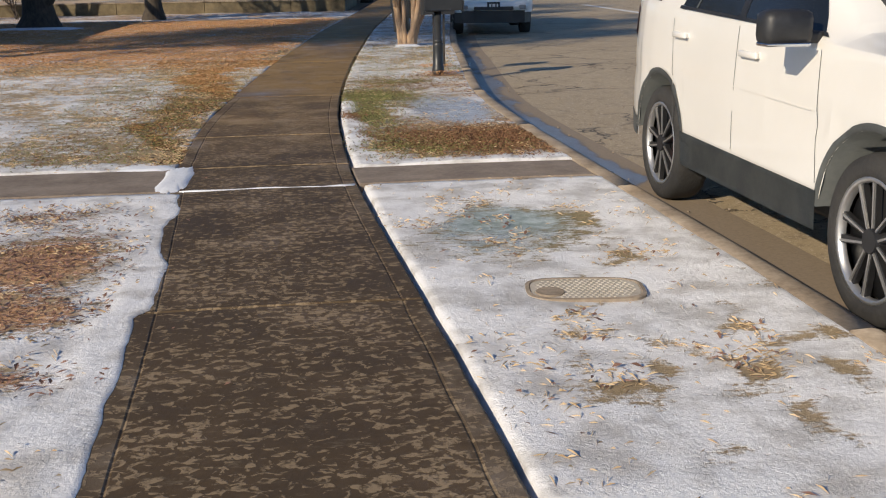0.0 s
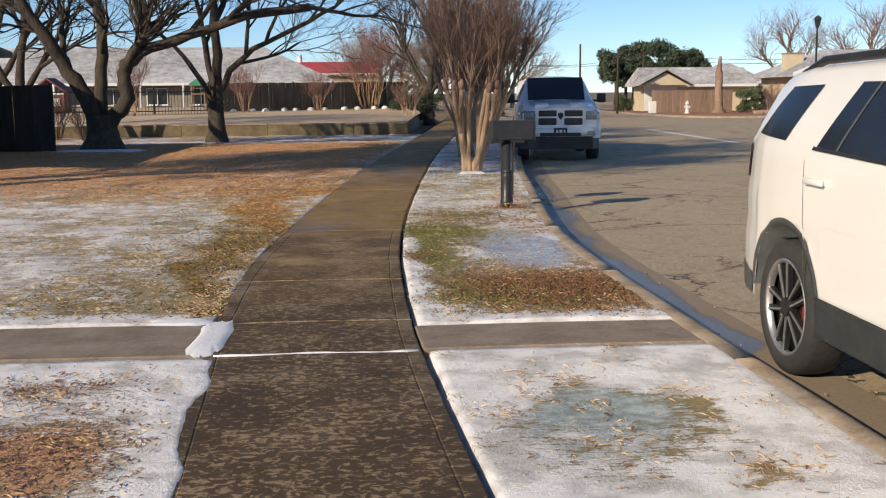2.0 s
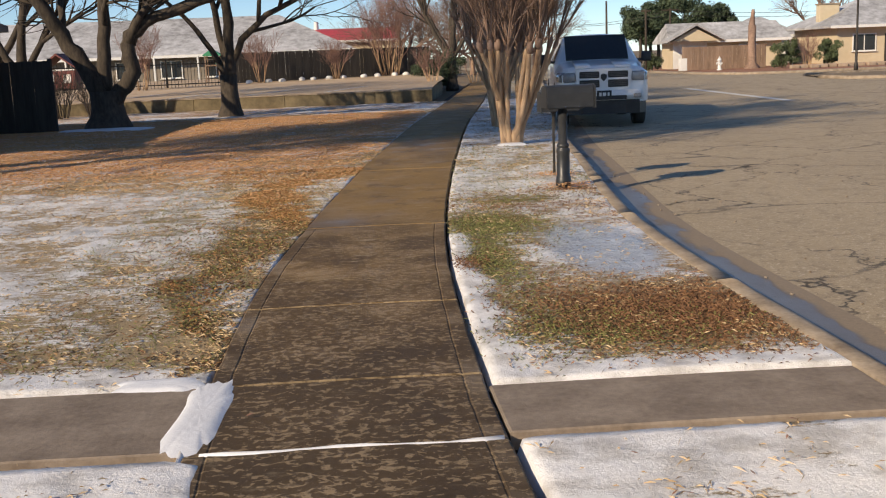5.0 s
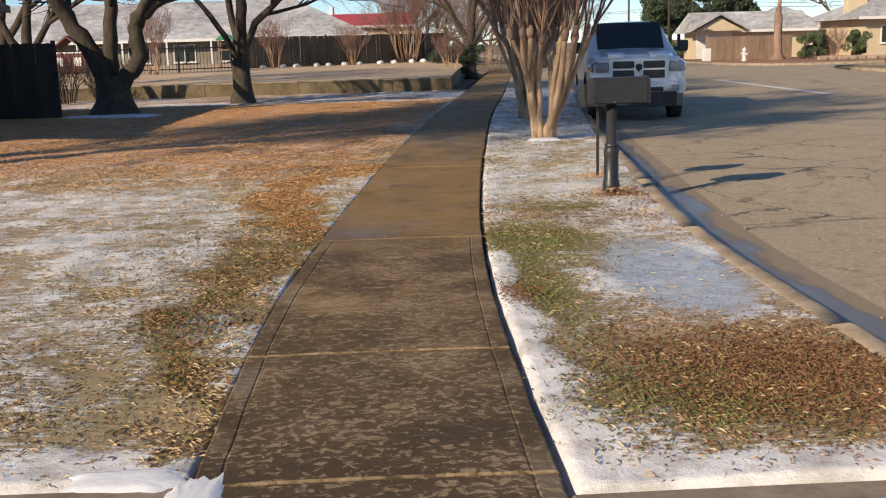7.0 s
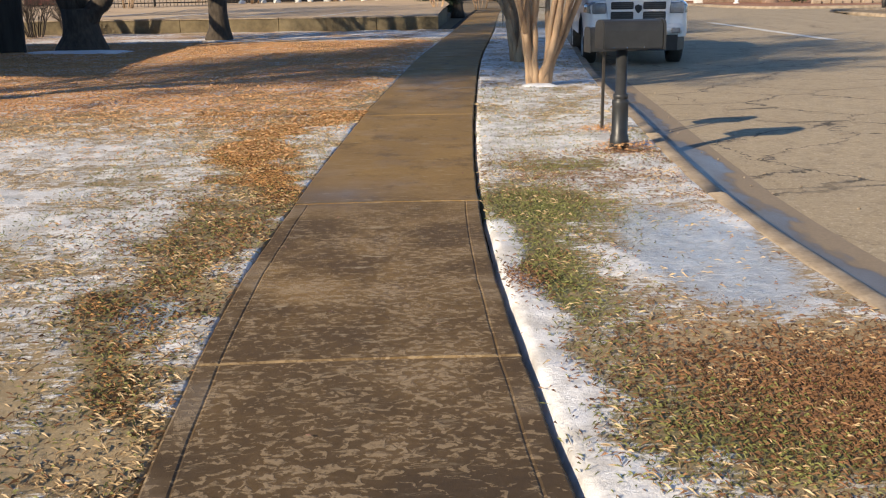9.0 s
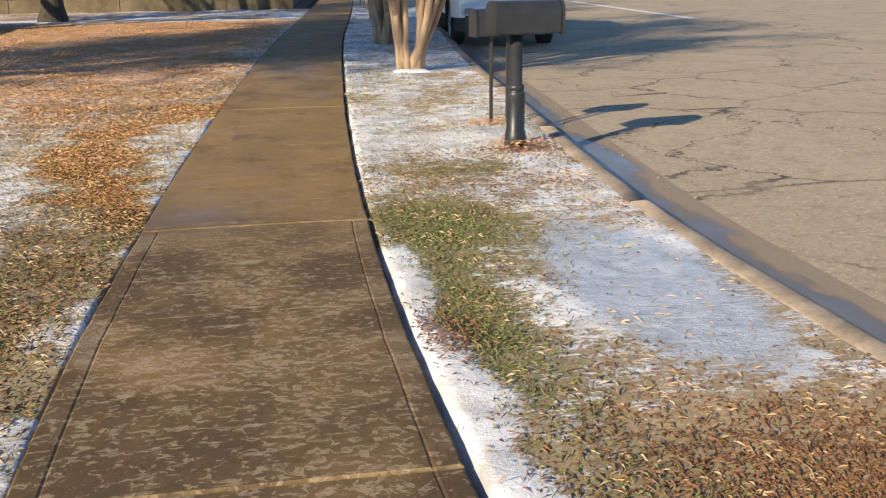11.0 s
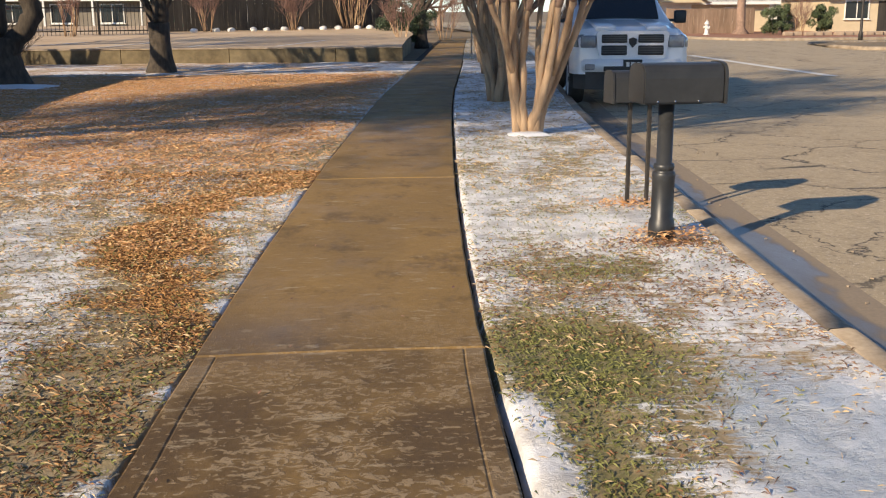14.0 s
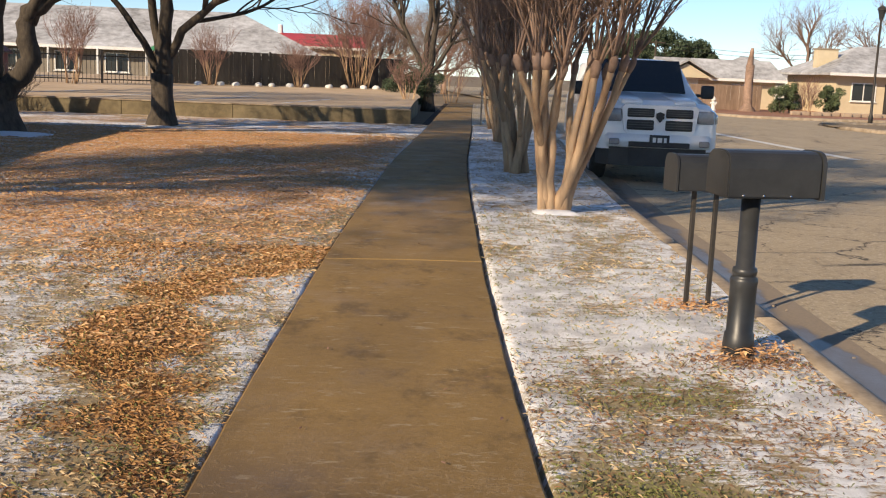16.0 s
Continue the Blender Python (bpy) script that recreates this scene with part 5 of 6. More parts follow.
bare_tree("oak_tree", "upright bare tree forking low beside the lawn", (-4.42, 34.8, 0), (1.25, 0.26), [
    ([(0.0, 0, 1.15), (0.06, 0, 2.1), (0.10, 0, 3.2), (0.0, 0, 4.8), (0.2, 0, 6.4)], 0.21, 7),
    ([(-0.05, 0, 1.2), (-0.45, 0.1, 2.0), (-1.0, 0.1, 2.8), (-1.8, 0.0, 3.6), (-2.5, -0.2, 4.6)], 0.10, 6),
    ([(0.08, 0, 1.5), (0.5, -0.1, 2.3), (1.3, -0.2, 3.0), (2.6, -0.3, 3.6), (4.0, -0.5, 4.3)], 0.12, 7),
    ([(-0.04, 0, 1.6), (-0.25, 0.2, 2.8), (-0.4, 0.3, 4.0), (-0.8, 0.4, 5.5)], 0.12, 6),
], 22, depth=3, kids=(5, 6))
for at, sc, sd in (((-11.2, 36.5, 0.0), 1.0, 31), ((-13.2, 40.0, 0.3), 1.1, 32), ((3.95, 57.5, -0.1), 1.05, 33), ((5.0, 75, 0.0), 1.3, 34), ((10.5, 78, 0.0), 1.2, 35)):
    bare_tree("bare_tree", "bare winter shade tree with forked trunk", at, (1.4 * sc, 0.22 * sc), [
        ([(0, 0, 1.3 * sc), (0.1, 0, 2.6 * sc), (0.3, 0.1, 4.2 * sc), (0.2, 0.1, 6.0 * sc)], 0.17 * sc, 7),
        ([(0, 0, 1.3 * sc), (-0.6 * sc, 0, 2.4 * sc), (-1.2 * sc, 0.1, 3.6 * sc), (-1.8 * sc, 0.1, 5.0 * sc)], 0.13 * sc, 7),
        ([(0, 0, 1.3 * sc), (0.7 * sc, 0.1, 2.5 * sc), (1.4 * sc, 0.1, 3.6 * sc), (1.9 * sc, 0.1, 4.8 * sc)], 0.12 * sc, 7)], sd, depth=3)
# unseen trees added beside the house, high crowns placed to shade walk and road
for at, turn, sd in (((-15.0, 12.5, -0.05), 0.9, 37), ((-13.0, 12.8, -0.05), 0.2, 36)):
    reach_ = []
    for k in range(6):
        a = turn + 2 * math.pi * k / 6
        c, s_, h = math.cos(a), math.sin(a), (8.2, 8.9, 9.6)[k % 3]
        reach_.append(([(0, 0, 4.8), (0.5 * c, 0.5 * s_, 6.1), (1.5 * c, 1.5 * s_, 7.4), (2.9 * c, 2.9 * s_, h)], 0.095, 8))
    bare_tree("bare_tree", "unseen tall bare tree, high crown added to cast shade, beside a house", at, (5.0, 0.20), reach_, sd, depth=4, kids=(3, 5), least=0.011)
# thicket of bare trees where the road bends out of sight
# paler bark than the near trees, to imitate distance haze
for at, sc, sd in (((1.5, 92, -0.1), 1.1, 141), ((6.5, 96, -0.1), 1.0, 142), ((9.0, 104, -0.1), 1.15, 143), ((13.5, 100, -0.1), 0.95, 144), ((4.0, 112, -0.1), 1.2, 145)):
    bare_tree("bare_tree", "hazy bare tree far down the road", at, (1.2 * sc, 0.18 * sc), [
        ([(0, 0, 1.1 * sc), (0.3, 0, 2.6 * sc), (0.2, 0, 4.2 * sc)], 0.15 * sc, 10),
        ([(0, 0, 1.1 * sc), (-0.9 * sc, 0, 1.9 * sc), (-2.0 * sc, 0, 2.8 * sc)], 0.12 * sc, 10),
        ([(0, 0, 1.1 * sc), (0.9 * sc, 0, 1.9 * sc), (2.1 * sc, 0, 2.8 * sc)], 0.12 * sc, 10)], sd, bark=CRAPE_TWIG, twig=CRAPE_TWIG, depth=3, kids=(4, 5))
# tall bare trees behind the houses across the road
# haze is put into the lighter grey-brown bark and twigs here
for at, sc, sd in (((45, 108, 0.0), 1.25, 41), ((52, 104, 0.0), 1.4, 42), ((60, 100, 0.0), 1.6, 44), ((16, 110, 0), 1.0, 46), ((12, 98, 0), 1.2, 47)):
    bare_tree("bare_tree", "tall bare tree behind the houses", at, (2.0 * sc, 0.24 * sc), [
        ([(0, 0, 1.9 * sc), (0.3, 0, 3.4 * sc), (0.2, 0, 5.2 * sc)], 0.17 * sc, 9),
        ([(0, 0, 1.9 * sc), (-1.0 * sc, 0, 3.0 * sc), (-2.0 * sc, 0, 4.0 * sc)], 0.13 * sc, 8),
        ([(0, 0, 1.9 * sc), (1.0 * sc, 0, 3.0 * sc), (2.1 * sc, 0, 4.1 * sc)], 0.13 * sc, 8)], sd, bark=CRAPE_TWIG, twig=CRAPE_TWIG, depth=3, kids=(4, 5))


def bush(name, label, at, r, h, seed, material, stems=26, bark=None):
    """A bare many-stemmed bush, wider at the top."""
    rng = random.Random(seed)
    t = thing(name, label, "bush", at, group="bare bushes")
    limbs, twigs = Tubes(), Tubes()
    for k in range(stems):
        a = rng.uniform(0, 2 * math.pi)
        d = Vector((math.cos(a) * rng.uniform(0.1, 0.55), math.sin(a) * rng.uniform(0.1, 0.55), 1))
        grow(rng, limbs, twigs, Vector((math.cos(a) * 0.2 * r, math.sin(a) * 0.2 * r, -0.05)), d * Vector((r / h * 1.6, r / h * 1.6, 1)), 0.028, h * 0.5, 3, 0.6, 0.08, (3, 4), 0.14, 0.014)
    limbs.make("branchwork", bark or CRAPE_BARK, t, "pale bare stems")
    twigs.make("crown", material, t, "dense bare reddish twigs")
    return t


bush("crape_bush", "rounded reddish bare bush by the car park", (0.75, 61.5, 0.62), 2.3, 4.3, 51, RED_TWIG, 34)
for at, r, h, sd in (((-11.0, 52.0, 0.55), 0.9, 2.6, 52), ((-6.0, 56.8, 0.6), 0.8, 2.3, 53), ((-2.2, 58.8, 0.6), 0.6, 1.9, 54), ((6.2, 69, -0.1), 1.6, 3.4, 57), ((2.5, 48.6, 0.45), 0.8, 1.5, 55)):
    bush("bare_bush", "small bare bush near the car park fence", at, r, h, sd, RED_TWIG, 12)
for at, r, h, sd in (((-9.2, 37.3, 0.0), 1.0, 1.3, 58), ((-10.6, 38.2, 0.0), 1.1, 1.5, 59)):
    bush("dry_brush", "tangle of dry brown brush beside the wall", at, r, h, sd, OAK_TWIG, 14, OAK_TWIG)


def leafy(name, label, at, spread, height, seed, material, n, size, trunk_h, trunk_r, cat="tree"):
    """Evergreen crown: clumps of small blades with gaps round a trunk."""
    rng = random.Random(seed)
    t = thing(name, label, cat, at, group=name + "s")
    tr = Tubes()
    tr.add([Vector((0, 0, -0.2)), Vector((0.1, 0, trunk_h * 0.5)), Vector((0, 0, trunk_h + height * 0.5))], [trunk_r * 1.3, trunk_r, trunk_r * 0.4], 8)
    lobes = []
    for k in range(14):
        a = rng.uniform(0, 2 * math.pi)
        rr = spread * rng.uniform(0.15, 0.8)
        zz = trunk_h + height * rng.uniform(0.12, 0.88)
        c = Vector((math.cos(a) * rr, math.sin(a) * rr, zz))
        tr.add([Vector((0, 0, trunk_h + (zz - trunk_h) * 0.5)), c], [trunk_r * 0.3, trunk_r * 0.08], 5)
        lobes.append((c, rng.uniform(0.22, 0.42) * spread))
    tr.make("trunk", OAK_BARK, t)
    v, f = [], []
    for k in range(n):
        c, r = lobes[k % len(lobes)]
        d = Vector((rng.gauss(0, 1), rng.gauss(0, 1), rng.gauss(0, 0.75))).normalized()
        p = c + d * r * rng.uniform(0.55, 1.08)
        s_ = Vector((rng.gauss(0, 1), rng.gauss(0, 1), rng.gauss(0, 1))).normalized() * size
        u = s_.cross(d + Vector((0.1, 0.2, 0.3))).normalized() * size * rng.uniform(0.4, 0.9)
        i = len(v)
        v += [p - s_, p + u * 0.6, p + s_, p - u * 0.6 + d * size * 0.3]
        f.append((i, i + 1, i + 2, i + 3))
    raw("crown", v, f, material, t, "dense evergreen foliage")
    return t


for x, y, s_, h, sd in ((31.5, 128, 3.0, 5.2, 61), (34.5, 131, 3.0, 5.6, 62), (37.5, 129, 2.9, 5.6, 63), (40.5, 131, 2.9, 4.8, 64), (43, 130, 2.6, 4.2, 65), (34, 133, 3, 5, 66)):
    leafy("evergreen_tree", "dark green evergreen far behind the houses", (x, y, 0), s_, h, sd, PINE, 5200, 0.22, 2.2, 0.22)
for x, y, s_, h, sd in ((26.7, 70.5, 0.8, 1.7, 71), (27.6, 71.2, 0.8, 1.9, 72), (29.7, 70.4, 0.8, 2.1, 73), (30.4, 71.2, 0.7, 1.7, 74), (19.9, 78, 0.9, 1.2, 75)):
    leafy("juniper_shrub", "loose grey-green juniper in a front yard", (x, y, -0.02), s_, h, sd, SHRUB, 2600, 0.07, 0.1, 0.05, "shrub")
bush("dry_bush", "leafless brown bush in a front yard", (28.6, 70.8, -0.02), 0.9, 2.0, 76, RED_TWIG, 10)


# ---------------------------------------------------------------- retaining wall and car park
rw = thing("retaining_wall", "low stained concrete wall holding up the car park", "wall", kind="structure")
wx = [-30, -24, -18, -13, -9.6, -6.4, -3.2, 0, 2.05]
for a, b in zip(wx, wx[1:]):
    bm = boxm(((a + b) / 2, 39.62, 0.11), (b - a - 0.012, 0.22, 0.58), bevel=0.015)
    part("wall_panel", bm, WALLC, rw)
for a, b in zip(wx, wx[1:]):
    part("coping", boxm(((a + b) / 2, 39.62, 0.422), (b - a - 0.008, 0.27, 0.045), bevel=0.01), KERB, rw)
ob = part("wall_return", boxm((2.05, 43.2, 0.10), (0.2, 6.8, 0.62), rz=-6, bevel=0.02), WALLC, rw)
def lot_z(y):
    return 0.42 + 0.011 * (y - 39.7)


lot = raw("parking_lot", [(-40, 39.7, lot_z(39.7)), (2.0, 39.7, lot_z(39.7)), (2.6, 46.5, lot_z(46.5)), (3.2, 52, lot_z(52)), (3.6, 70, lot_z(70)), (-40, 70, lot_z(70))], [(0, 1, 2, 3, 4, 5)], PARK)
tagged(lot, "pale concrete car park above a low wall", "parking lot", kind="structure")
lotbody = part("parking_bank", prism(bmesh.new(), [(-40, 39.75), (1.9, 39.75), (2.5, 46.5), (3.1, 52), (3.5, 70), (-40, 70)], -0.2, 0.40, "z"), WALLC)
tagged(lotbody, "earth bank under the car park", "bank", kind="structure")
for k, x in enumerate((-13.2, -10.4, -7.6, -4.8, -2.0)):
    ob = raw("parking_stripe", [(x, 40.8, lot_z(40.8) + 0.006), (x + 0.16, 40.8, lot_z(40.8) + 0.006), (x + 1.66, 45.6, lot_z(45.6) + 0.006), (x + 1.5, 45.6, lot_z(45.6) + 0.006)], [(0, 1, 2, 3)], STRIPE)
    tagged(ob, "worn white parking stripe", "parking stripe", "parking stripes", kind="structure")


def fence(name, label, p, q, z, h, gap, pick, material, post_every=2.4, rail=True, board=None, cat="fence"):
    """Posts, rails and pickets or boards from p to q."""
    t = thing(name, label, cat)
    a, b = Vector((*p, z)), Vector((*q, z))
    ln = (b - a).length
    ang = math.degrees(math.atan2(b.y - a.y, b.x - a.x))
    n = max(2, int(ln / gap))
    mesh = boxm((0, 0, h / 2), (board or pick, 0.02 if board else pick, h), bevel=0.004)
    first = part("board" if board else "picket", mesh, material, t)
    for k in range(n):
        o = first if k == 0 else new(first.name.split(".")[0], first.data)
        o.parent = t
        c = a.lerp(b, (k + 0.5) / n)
        o.matrix_basis = pose(c.x, c.y, c.z + random.uniform(-0.012, 0.012), 0, random.uniform(-0.4, 0.4), ang)
    m_ = max(2, int(ln / post_every) + 1)
    pm = boxm((0, 0.05, (h + 0.06) / 2), (0.09, 0.09, h + 0.06), bevel=0.008)
    fp = part("post", pm, material, t)
    for k in range(m_):
        o = fp if k == 0 else new("post", fp.data)
        o.parent = t
        c = a.lerp(b, k / (m_ - 1))
        o.matrix_basis = pose(c.x, c.y, c.z, 0, 0, ang)
    for f in (0.14, 0.86):
        c = a.lerp(b, 0.5)
        o = part("rail", boxm((0, 0.03, 0), (ln, 0.03, 0.05)), material, t)
        o.matrix_basis = pose(c.x, c.y, z + h * f, 0, 0, ang)
    return t


fence("iron_fence", "black iron picket fence round a building", (-15.5, 51.0), (-7.6, 55.5), 0.55, 1.35, 0.17, 0.022, IRON)
fence("board_fence", "tall dark board fence beyond the car park", (-8.0, 57.5), (3.0, 63.2), 0.60, 1.6, 0.2, 0.1, DARKWOOD, board=0.196)
fence("board_fence", "dark board fence with shade in its colour, beside a house", (-10.6, 30.05), (-8.2, 29.75), -0.05, 1.88, 0.15, 0.1, DARKWOOD, board=0.148, post_every=1.7)
fence("cedar_fence", "weathered cedar fence before a house", (21.3, 74.6), (27.3, 74.9), -0.02, 1.6, 0.15, 0.1, WOODF, board=0.145)


# ---------------------------------------------------------------- houses
def gable_roof(t, x0, x1, y0, y1, eave, ridge_z, over, material, hip=0.0, along="x"):
    """Roof with thickness; hip: how far the ridge stops short of the ends."""
    xa, xb, ya, yb = x0 - over, x1 + over, y0 - over, y1 + over
    if along == "x":
        yc = (ya + yb) / 2
        r1, r2 = (xa + hip, yc, ridge_z), (xb - hip, yc, ridge_z)
    else:
        xc = (xa + xb) / 2
        r1, r2 = (xc, ya + hip, ridge_z), (xc, yb - hip, ridge_z)
    lo = [(xa, ya, eave), (xb, ya, eave), (xb, yb, eave), (xa, yb, eave)]
    v = lo + [r1, r2] + [(x, y, z - 0.16) for x, y, z in lo]
    if along == "x":
        f = [(0, 1, 5, 4), (2, 3, 4, 5), (3, 0, 4), (1, 2, 5)]
    else:
        f = [(0, 1, 4), (2, 3, 5), (1, 2, 5, 4), (3, 0, 4, 5)]
    f += [(6, 7, 1, 0), (7, 8, 2, 1), (8, 9, 3, 2), (9, 6, 0, 3), (9, 8, 7, 6)]
    r = raw("roof", v, f, material, t, "roof patched with snow")
    part("fascia", boxm(((xa + xb) / 2, ya - 0.012, eave - 0.09), (xb - xa, 0.025, 0.2)), TRIM, r)
    return r


def window(t, c, w, h, face="y", glass=None, bars=1):
    """Frame, sill and panes set into a wall that faces -y or +x."""
    def place(bm):
        bmesh.ops.transform(bm, verts=bm.verts, matrix=pose(*c, 0, 0, 0 if face == "y" else 90))
        return bm
    fr = bmesh.new()
    for s_ in (-1, 1):
        box(fr, (s_ * (w / 2), 0, 0), (0.07, 0.09, h + 0.07))
        box(fr, (0, 0, s_ * (h / 2)), (w - 0.07, 0.09, 0.07))
    wi = part("window", place(fr), TRIM, t, "white framed window")
    for k in range(bars + 1):
        part("pane", place(boxm((-w / 2 + w * (k + 0.5) / (bars + 1), 0.02, 0), (w / (bars + 1) - 0.05, 0.015, h - 0.07))), glass or DARKWIN, wi, "dark pane")
    for k in range(bars):
        part("mullion", place(boxm((-w / 2 + w * (k + 1) / (bars + 1), -0.012, 0), (0.05, 0.05, h - 0.07))), TRIM, wi)
    part("sill", place(boxm((0, -0.05, -h / 2 - 0.06), (w + 0.2, 0.14, 0.05))), TRIM, wi)
    return wi


def house(name, label, x0, x1, y0, y1, z, eave, ridge_z, wall, roof, hip=2.0, over=0.6, along="x"):
    t = thing(name, label, "house")
    th = 0.2
    for nm, c, s_ in (("wall_front", ((x0 + x1) / 2, y0 + th / 2, (z + eave) / 2), (x1 - x0, th, eave - z)), ("wall_back", ((x0 + x1) / 2, y1 - th / 2, (z + eave) / 2), (x1 - x0, th, eave - z)),
                      ("wall_side", (x0 + th / 2, (y0 + y1) / 2, (z + eave) / 2), (th, y1 - y0 - 2 * th, eave - z)), ("wall_side", (x1 - th / 2, (y0 + y1) / 2, (z + eave) / 2), (th, y1 - y0 - 2 * th, eave - z))):
        part(nm, boxm(c, s_), wall, t)
    gable_roof(t, x0, x1, y0, y1, eave, ridge_z, over, roof, hip, along)
    return t


# house beside the lawn, mostly out of view, whose shade falls over the grass
h0 = house("house", "dark brick house with deep eaves beside the lawn", -22, -10.0, 20.2, 29.4, -0.1, 2.75, 5.0, BRICKT, SHINGLE, 4.0, 0.75)
window(h0, (-9.98, 27.2, 1.35), 1.4, 1.2, "x")
window(h0, (-9.98, 23.4, 1.35), 1.6, 1.2, "x")
# long low building with a snowy hip roof behind the car park
h1 = house("low_building", "long cream building under a snowy hip roof", -34, -2.6, 79, 91, -0.3, 2.45, 5.3, SHADED_SIDING, SNOWROOF, 6.0, 1.0)
for k in range(9):
    window(h1, (-31 + 3.2 * k, 78.98, 1.45), 1.5, 1.2, "y")
for k in range(10):
    part("porch_post", boxm((-31.5 + 3.1 * k, 77.95, 1.32), (0.12, 0.12, 2.0)), TRIM, h1)
# second block, red metal roof
h2 = house("red_roofed_building", "yellow stucco building with a red metal roof", -9.5, 1.2, 99, 110, -0.3, 3.45, 4.7, CREAM, REDROOF, 0.0, 0.5)
window(h2, (-0.6, 98.98, 2.0), 0.9, 1.1, "y")
window(h2, (-3.2, 98.98, 2.0), 0.9, 1.1, "y")
part("roof_vent", cyl(bmesh.new(), (-6.0, 104.5, 5.0), 0.25, 0.2, 0.8, 12), TRIM, h2)
# houses across the road
h3 = house("house", "low tan house with a snowy gable roof", 22.2, 30.4, 80, 83.5, -0.05, 2.05, 3.4, CREAM, SNOWROOF, 0.4, 0.6)
gb = bmesh.new()
prism(gb, [(21.6, 2.0), (25.2, 2.0), (23.4, 2.95)], 78.6, 80.2, "y")
part("porch_gable", gb, CREAM, h3, "small cream porch gable")
gb = bmesh.new()
prism(gb, [(21.2, 1.95), (23.4, 3.12), (25.6, 1.95), (25.6, 2.07), (23.4, 3.26), (21.2, 2.07)], 78.3, 80.4, "y")
part("porch_roof", gb, SNOWROOF, h3)
window(h3, (27.8, 79.98, 1.15), 1.3, 1.0, "y")
part("garage_door", boxm((23.4, 79.97, 0.95), (2.6, 0.06, 1.9), bevel=0.01), TRIM, h3)
h4 = house("house", "tan brick house with a snowy hip roof and chimney", 33.4, 47, 77, 85, -0.05, 2.7, 4.7, CREAM, SNOWROOF, 4.2, 0.9)
part("chimney", boxm((34.0, 80.2, 3.6), (1.5, 0.7, 1.5), bevel=0.02), CREAM, h4, "pale brick chimney")
part("chimney_cap", boxm((34.0, 80.2, 4.38), (1.65, 0.85, 0.1), bevel=0.02), KERB, h4)
for x in (35.4, 39.6, 43.6):
    window(h4, (x, 76.98, 1.45), 1.7, 1.2, "y")
part("front_door", boxm((37.4, 76.97, 1.0), (0.95, 0.06, 2.05), bevel=0.01), DARKWOOD, h4)
h5 = house("house", "far white-roofed house between the trees", 29.8, 34.6, 88, 93, -0.05, 2.3, 3.9, TRIM, SNOWROOF, 2.5, 0.6)
bm = bmesh.new()
for k in range(16):
    box(bm, (26.5 + 0.62 * k, 67.6 + 0.15 * math.sin(k * 2.1), 0.09), (0.58, 0.3, 0.24), rz=6 * math.sin(k * 3.3), bevel=0.05)
tagged(part("garden_edging", bm, BRICKT), "low row of red-brown edging stones", "edging stones", kind="stuff")


# ---------------------------------------------------------------- poles, lamp, hydrant, bins
def pole(at, h, r, label, arms=(), lean=0.0):
    t = thing("utility_pole", label, "pole", at)
    p = Tubes()
    p.add([Vector((0, 0, -0.2)), Vector((lean * 0.5, 0, h * 0.5)), Vector((lean, 0, h))], [r, r * 0.85, r * 0.7], 10)
    p.make("shaft", OAK_BARK, t, "weathered wooden shaft")
    for z, w in arms:
        part("crossarm", boxm((lean, 0, z), (w, 0.1, 0.1), bevel=0.01), OAK_BARK, t)
    return t


pole((16.0, 75.0, 0), 4.95, 0.09, "slender dark pole by the road", ())
pole((18.9, 75.5, 0), 4.35, 0.10, "pale pole with a short arm", ((4.2, 0.7),))
pole((15.9, 105, 0), 4.6, 0.10, "wooden pole far down the road", ((4.3, 1.2),))
pole((26.6, 97, 0), 5.2, 0.11, "wooden utility pole behind the houses", ((5.0, 1.6),))
pole((11.8, 95, 0), 4.4, 0.09, "thin pole far down the road", ())
stump = bare_tree("dead_tree", "pale dead trunk with a broken top in a yard", (25.5, 72.6, -0.02), (2.9, 0.26), [([(0, 0, 2.8), (0.02, 0, 3.4), (0.04, 0, 3.95)], 0.22, 0), ([(0.1, 0, 0.3), (0.55, 0, 0.02)], 0.16, 0), ([(-0.05, 0, 1.6), (-0.2, 0, 2.4)], 0.1, 0)], 81, bark=CRAPE_TWIG, flare=2.0)
wires = thing("overhead_wires", "thin dark wires strung between poles", "wires")
for z, y in ((4.95, 97), (4.6, 97.4)):
    w = Tubes()
    w.add([Vector((15.9 + (26.6 - 15.9) * f, 105 + (y - 105) * f, 4.35 + (z - 4.35) * f - 0.5 * math.sin(math.pi * f))) for f in np.linspace(0, 1, 10)], [0.018] * 10, 4)
    w.make("wire", IRON, wires)
    w = Tubes()
    w.add([Vector((26.6 + 24 * f, y + 3 * f, z - 0.5 * math.sin(math.pi * f))) for f in np.linspace(0, 1, 10)], [0.018] * 10, 4)
    w.make("wire", IRON, wires)

lamp = thing("street_lamp", "dark post-top lamp on the corner lawn", "street lamp", (25.6, 57.0, -0.02))
part("post", lathe(bmesh.new(), [(0, -0.1), (0.11, -0.1), (0.11, 0.35), (0.07, 0.45), (0.055, 2.5), (0.05, 4.9), (0.09, 4.95), (0.09, 5.0), (0, 5.0)], 16), IRON, lamp, "", True)
lant = part("lantern", lathe(bmesh.new(), [(0, 5.0), (0.10, 5.0), (0.19, 5.42), (0, 5.42)], 12), DARKWIN, lamp, "glass lantern body")
part("cap", lathe(bmesh.new(), [(0, 5.42), (0.24, 5.42), (0.16, 5.55), (0.04, 5.62), (0, 5.7)], 16), IRON, lant)

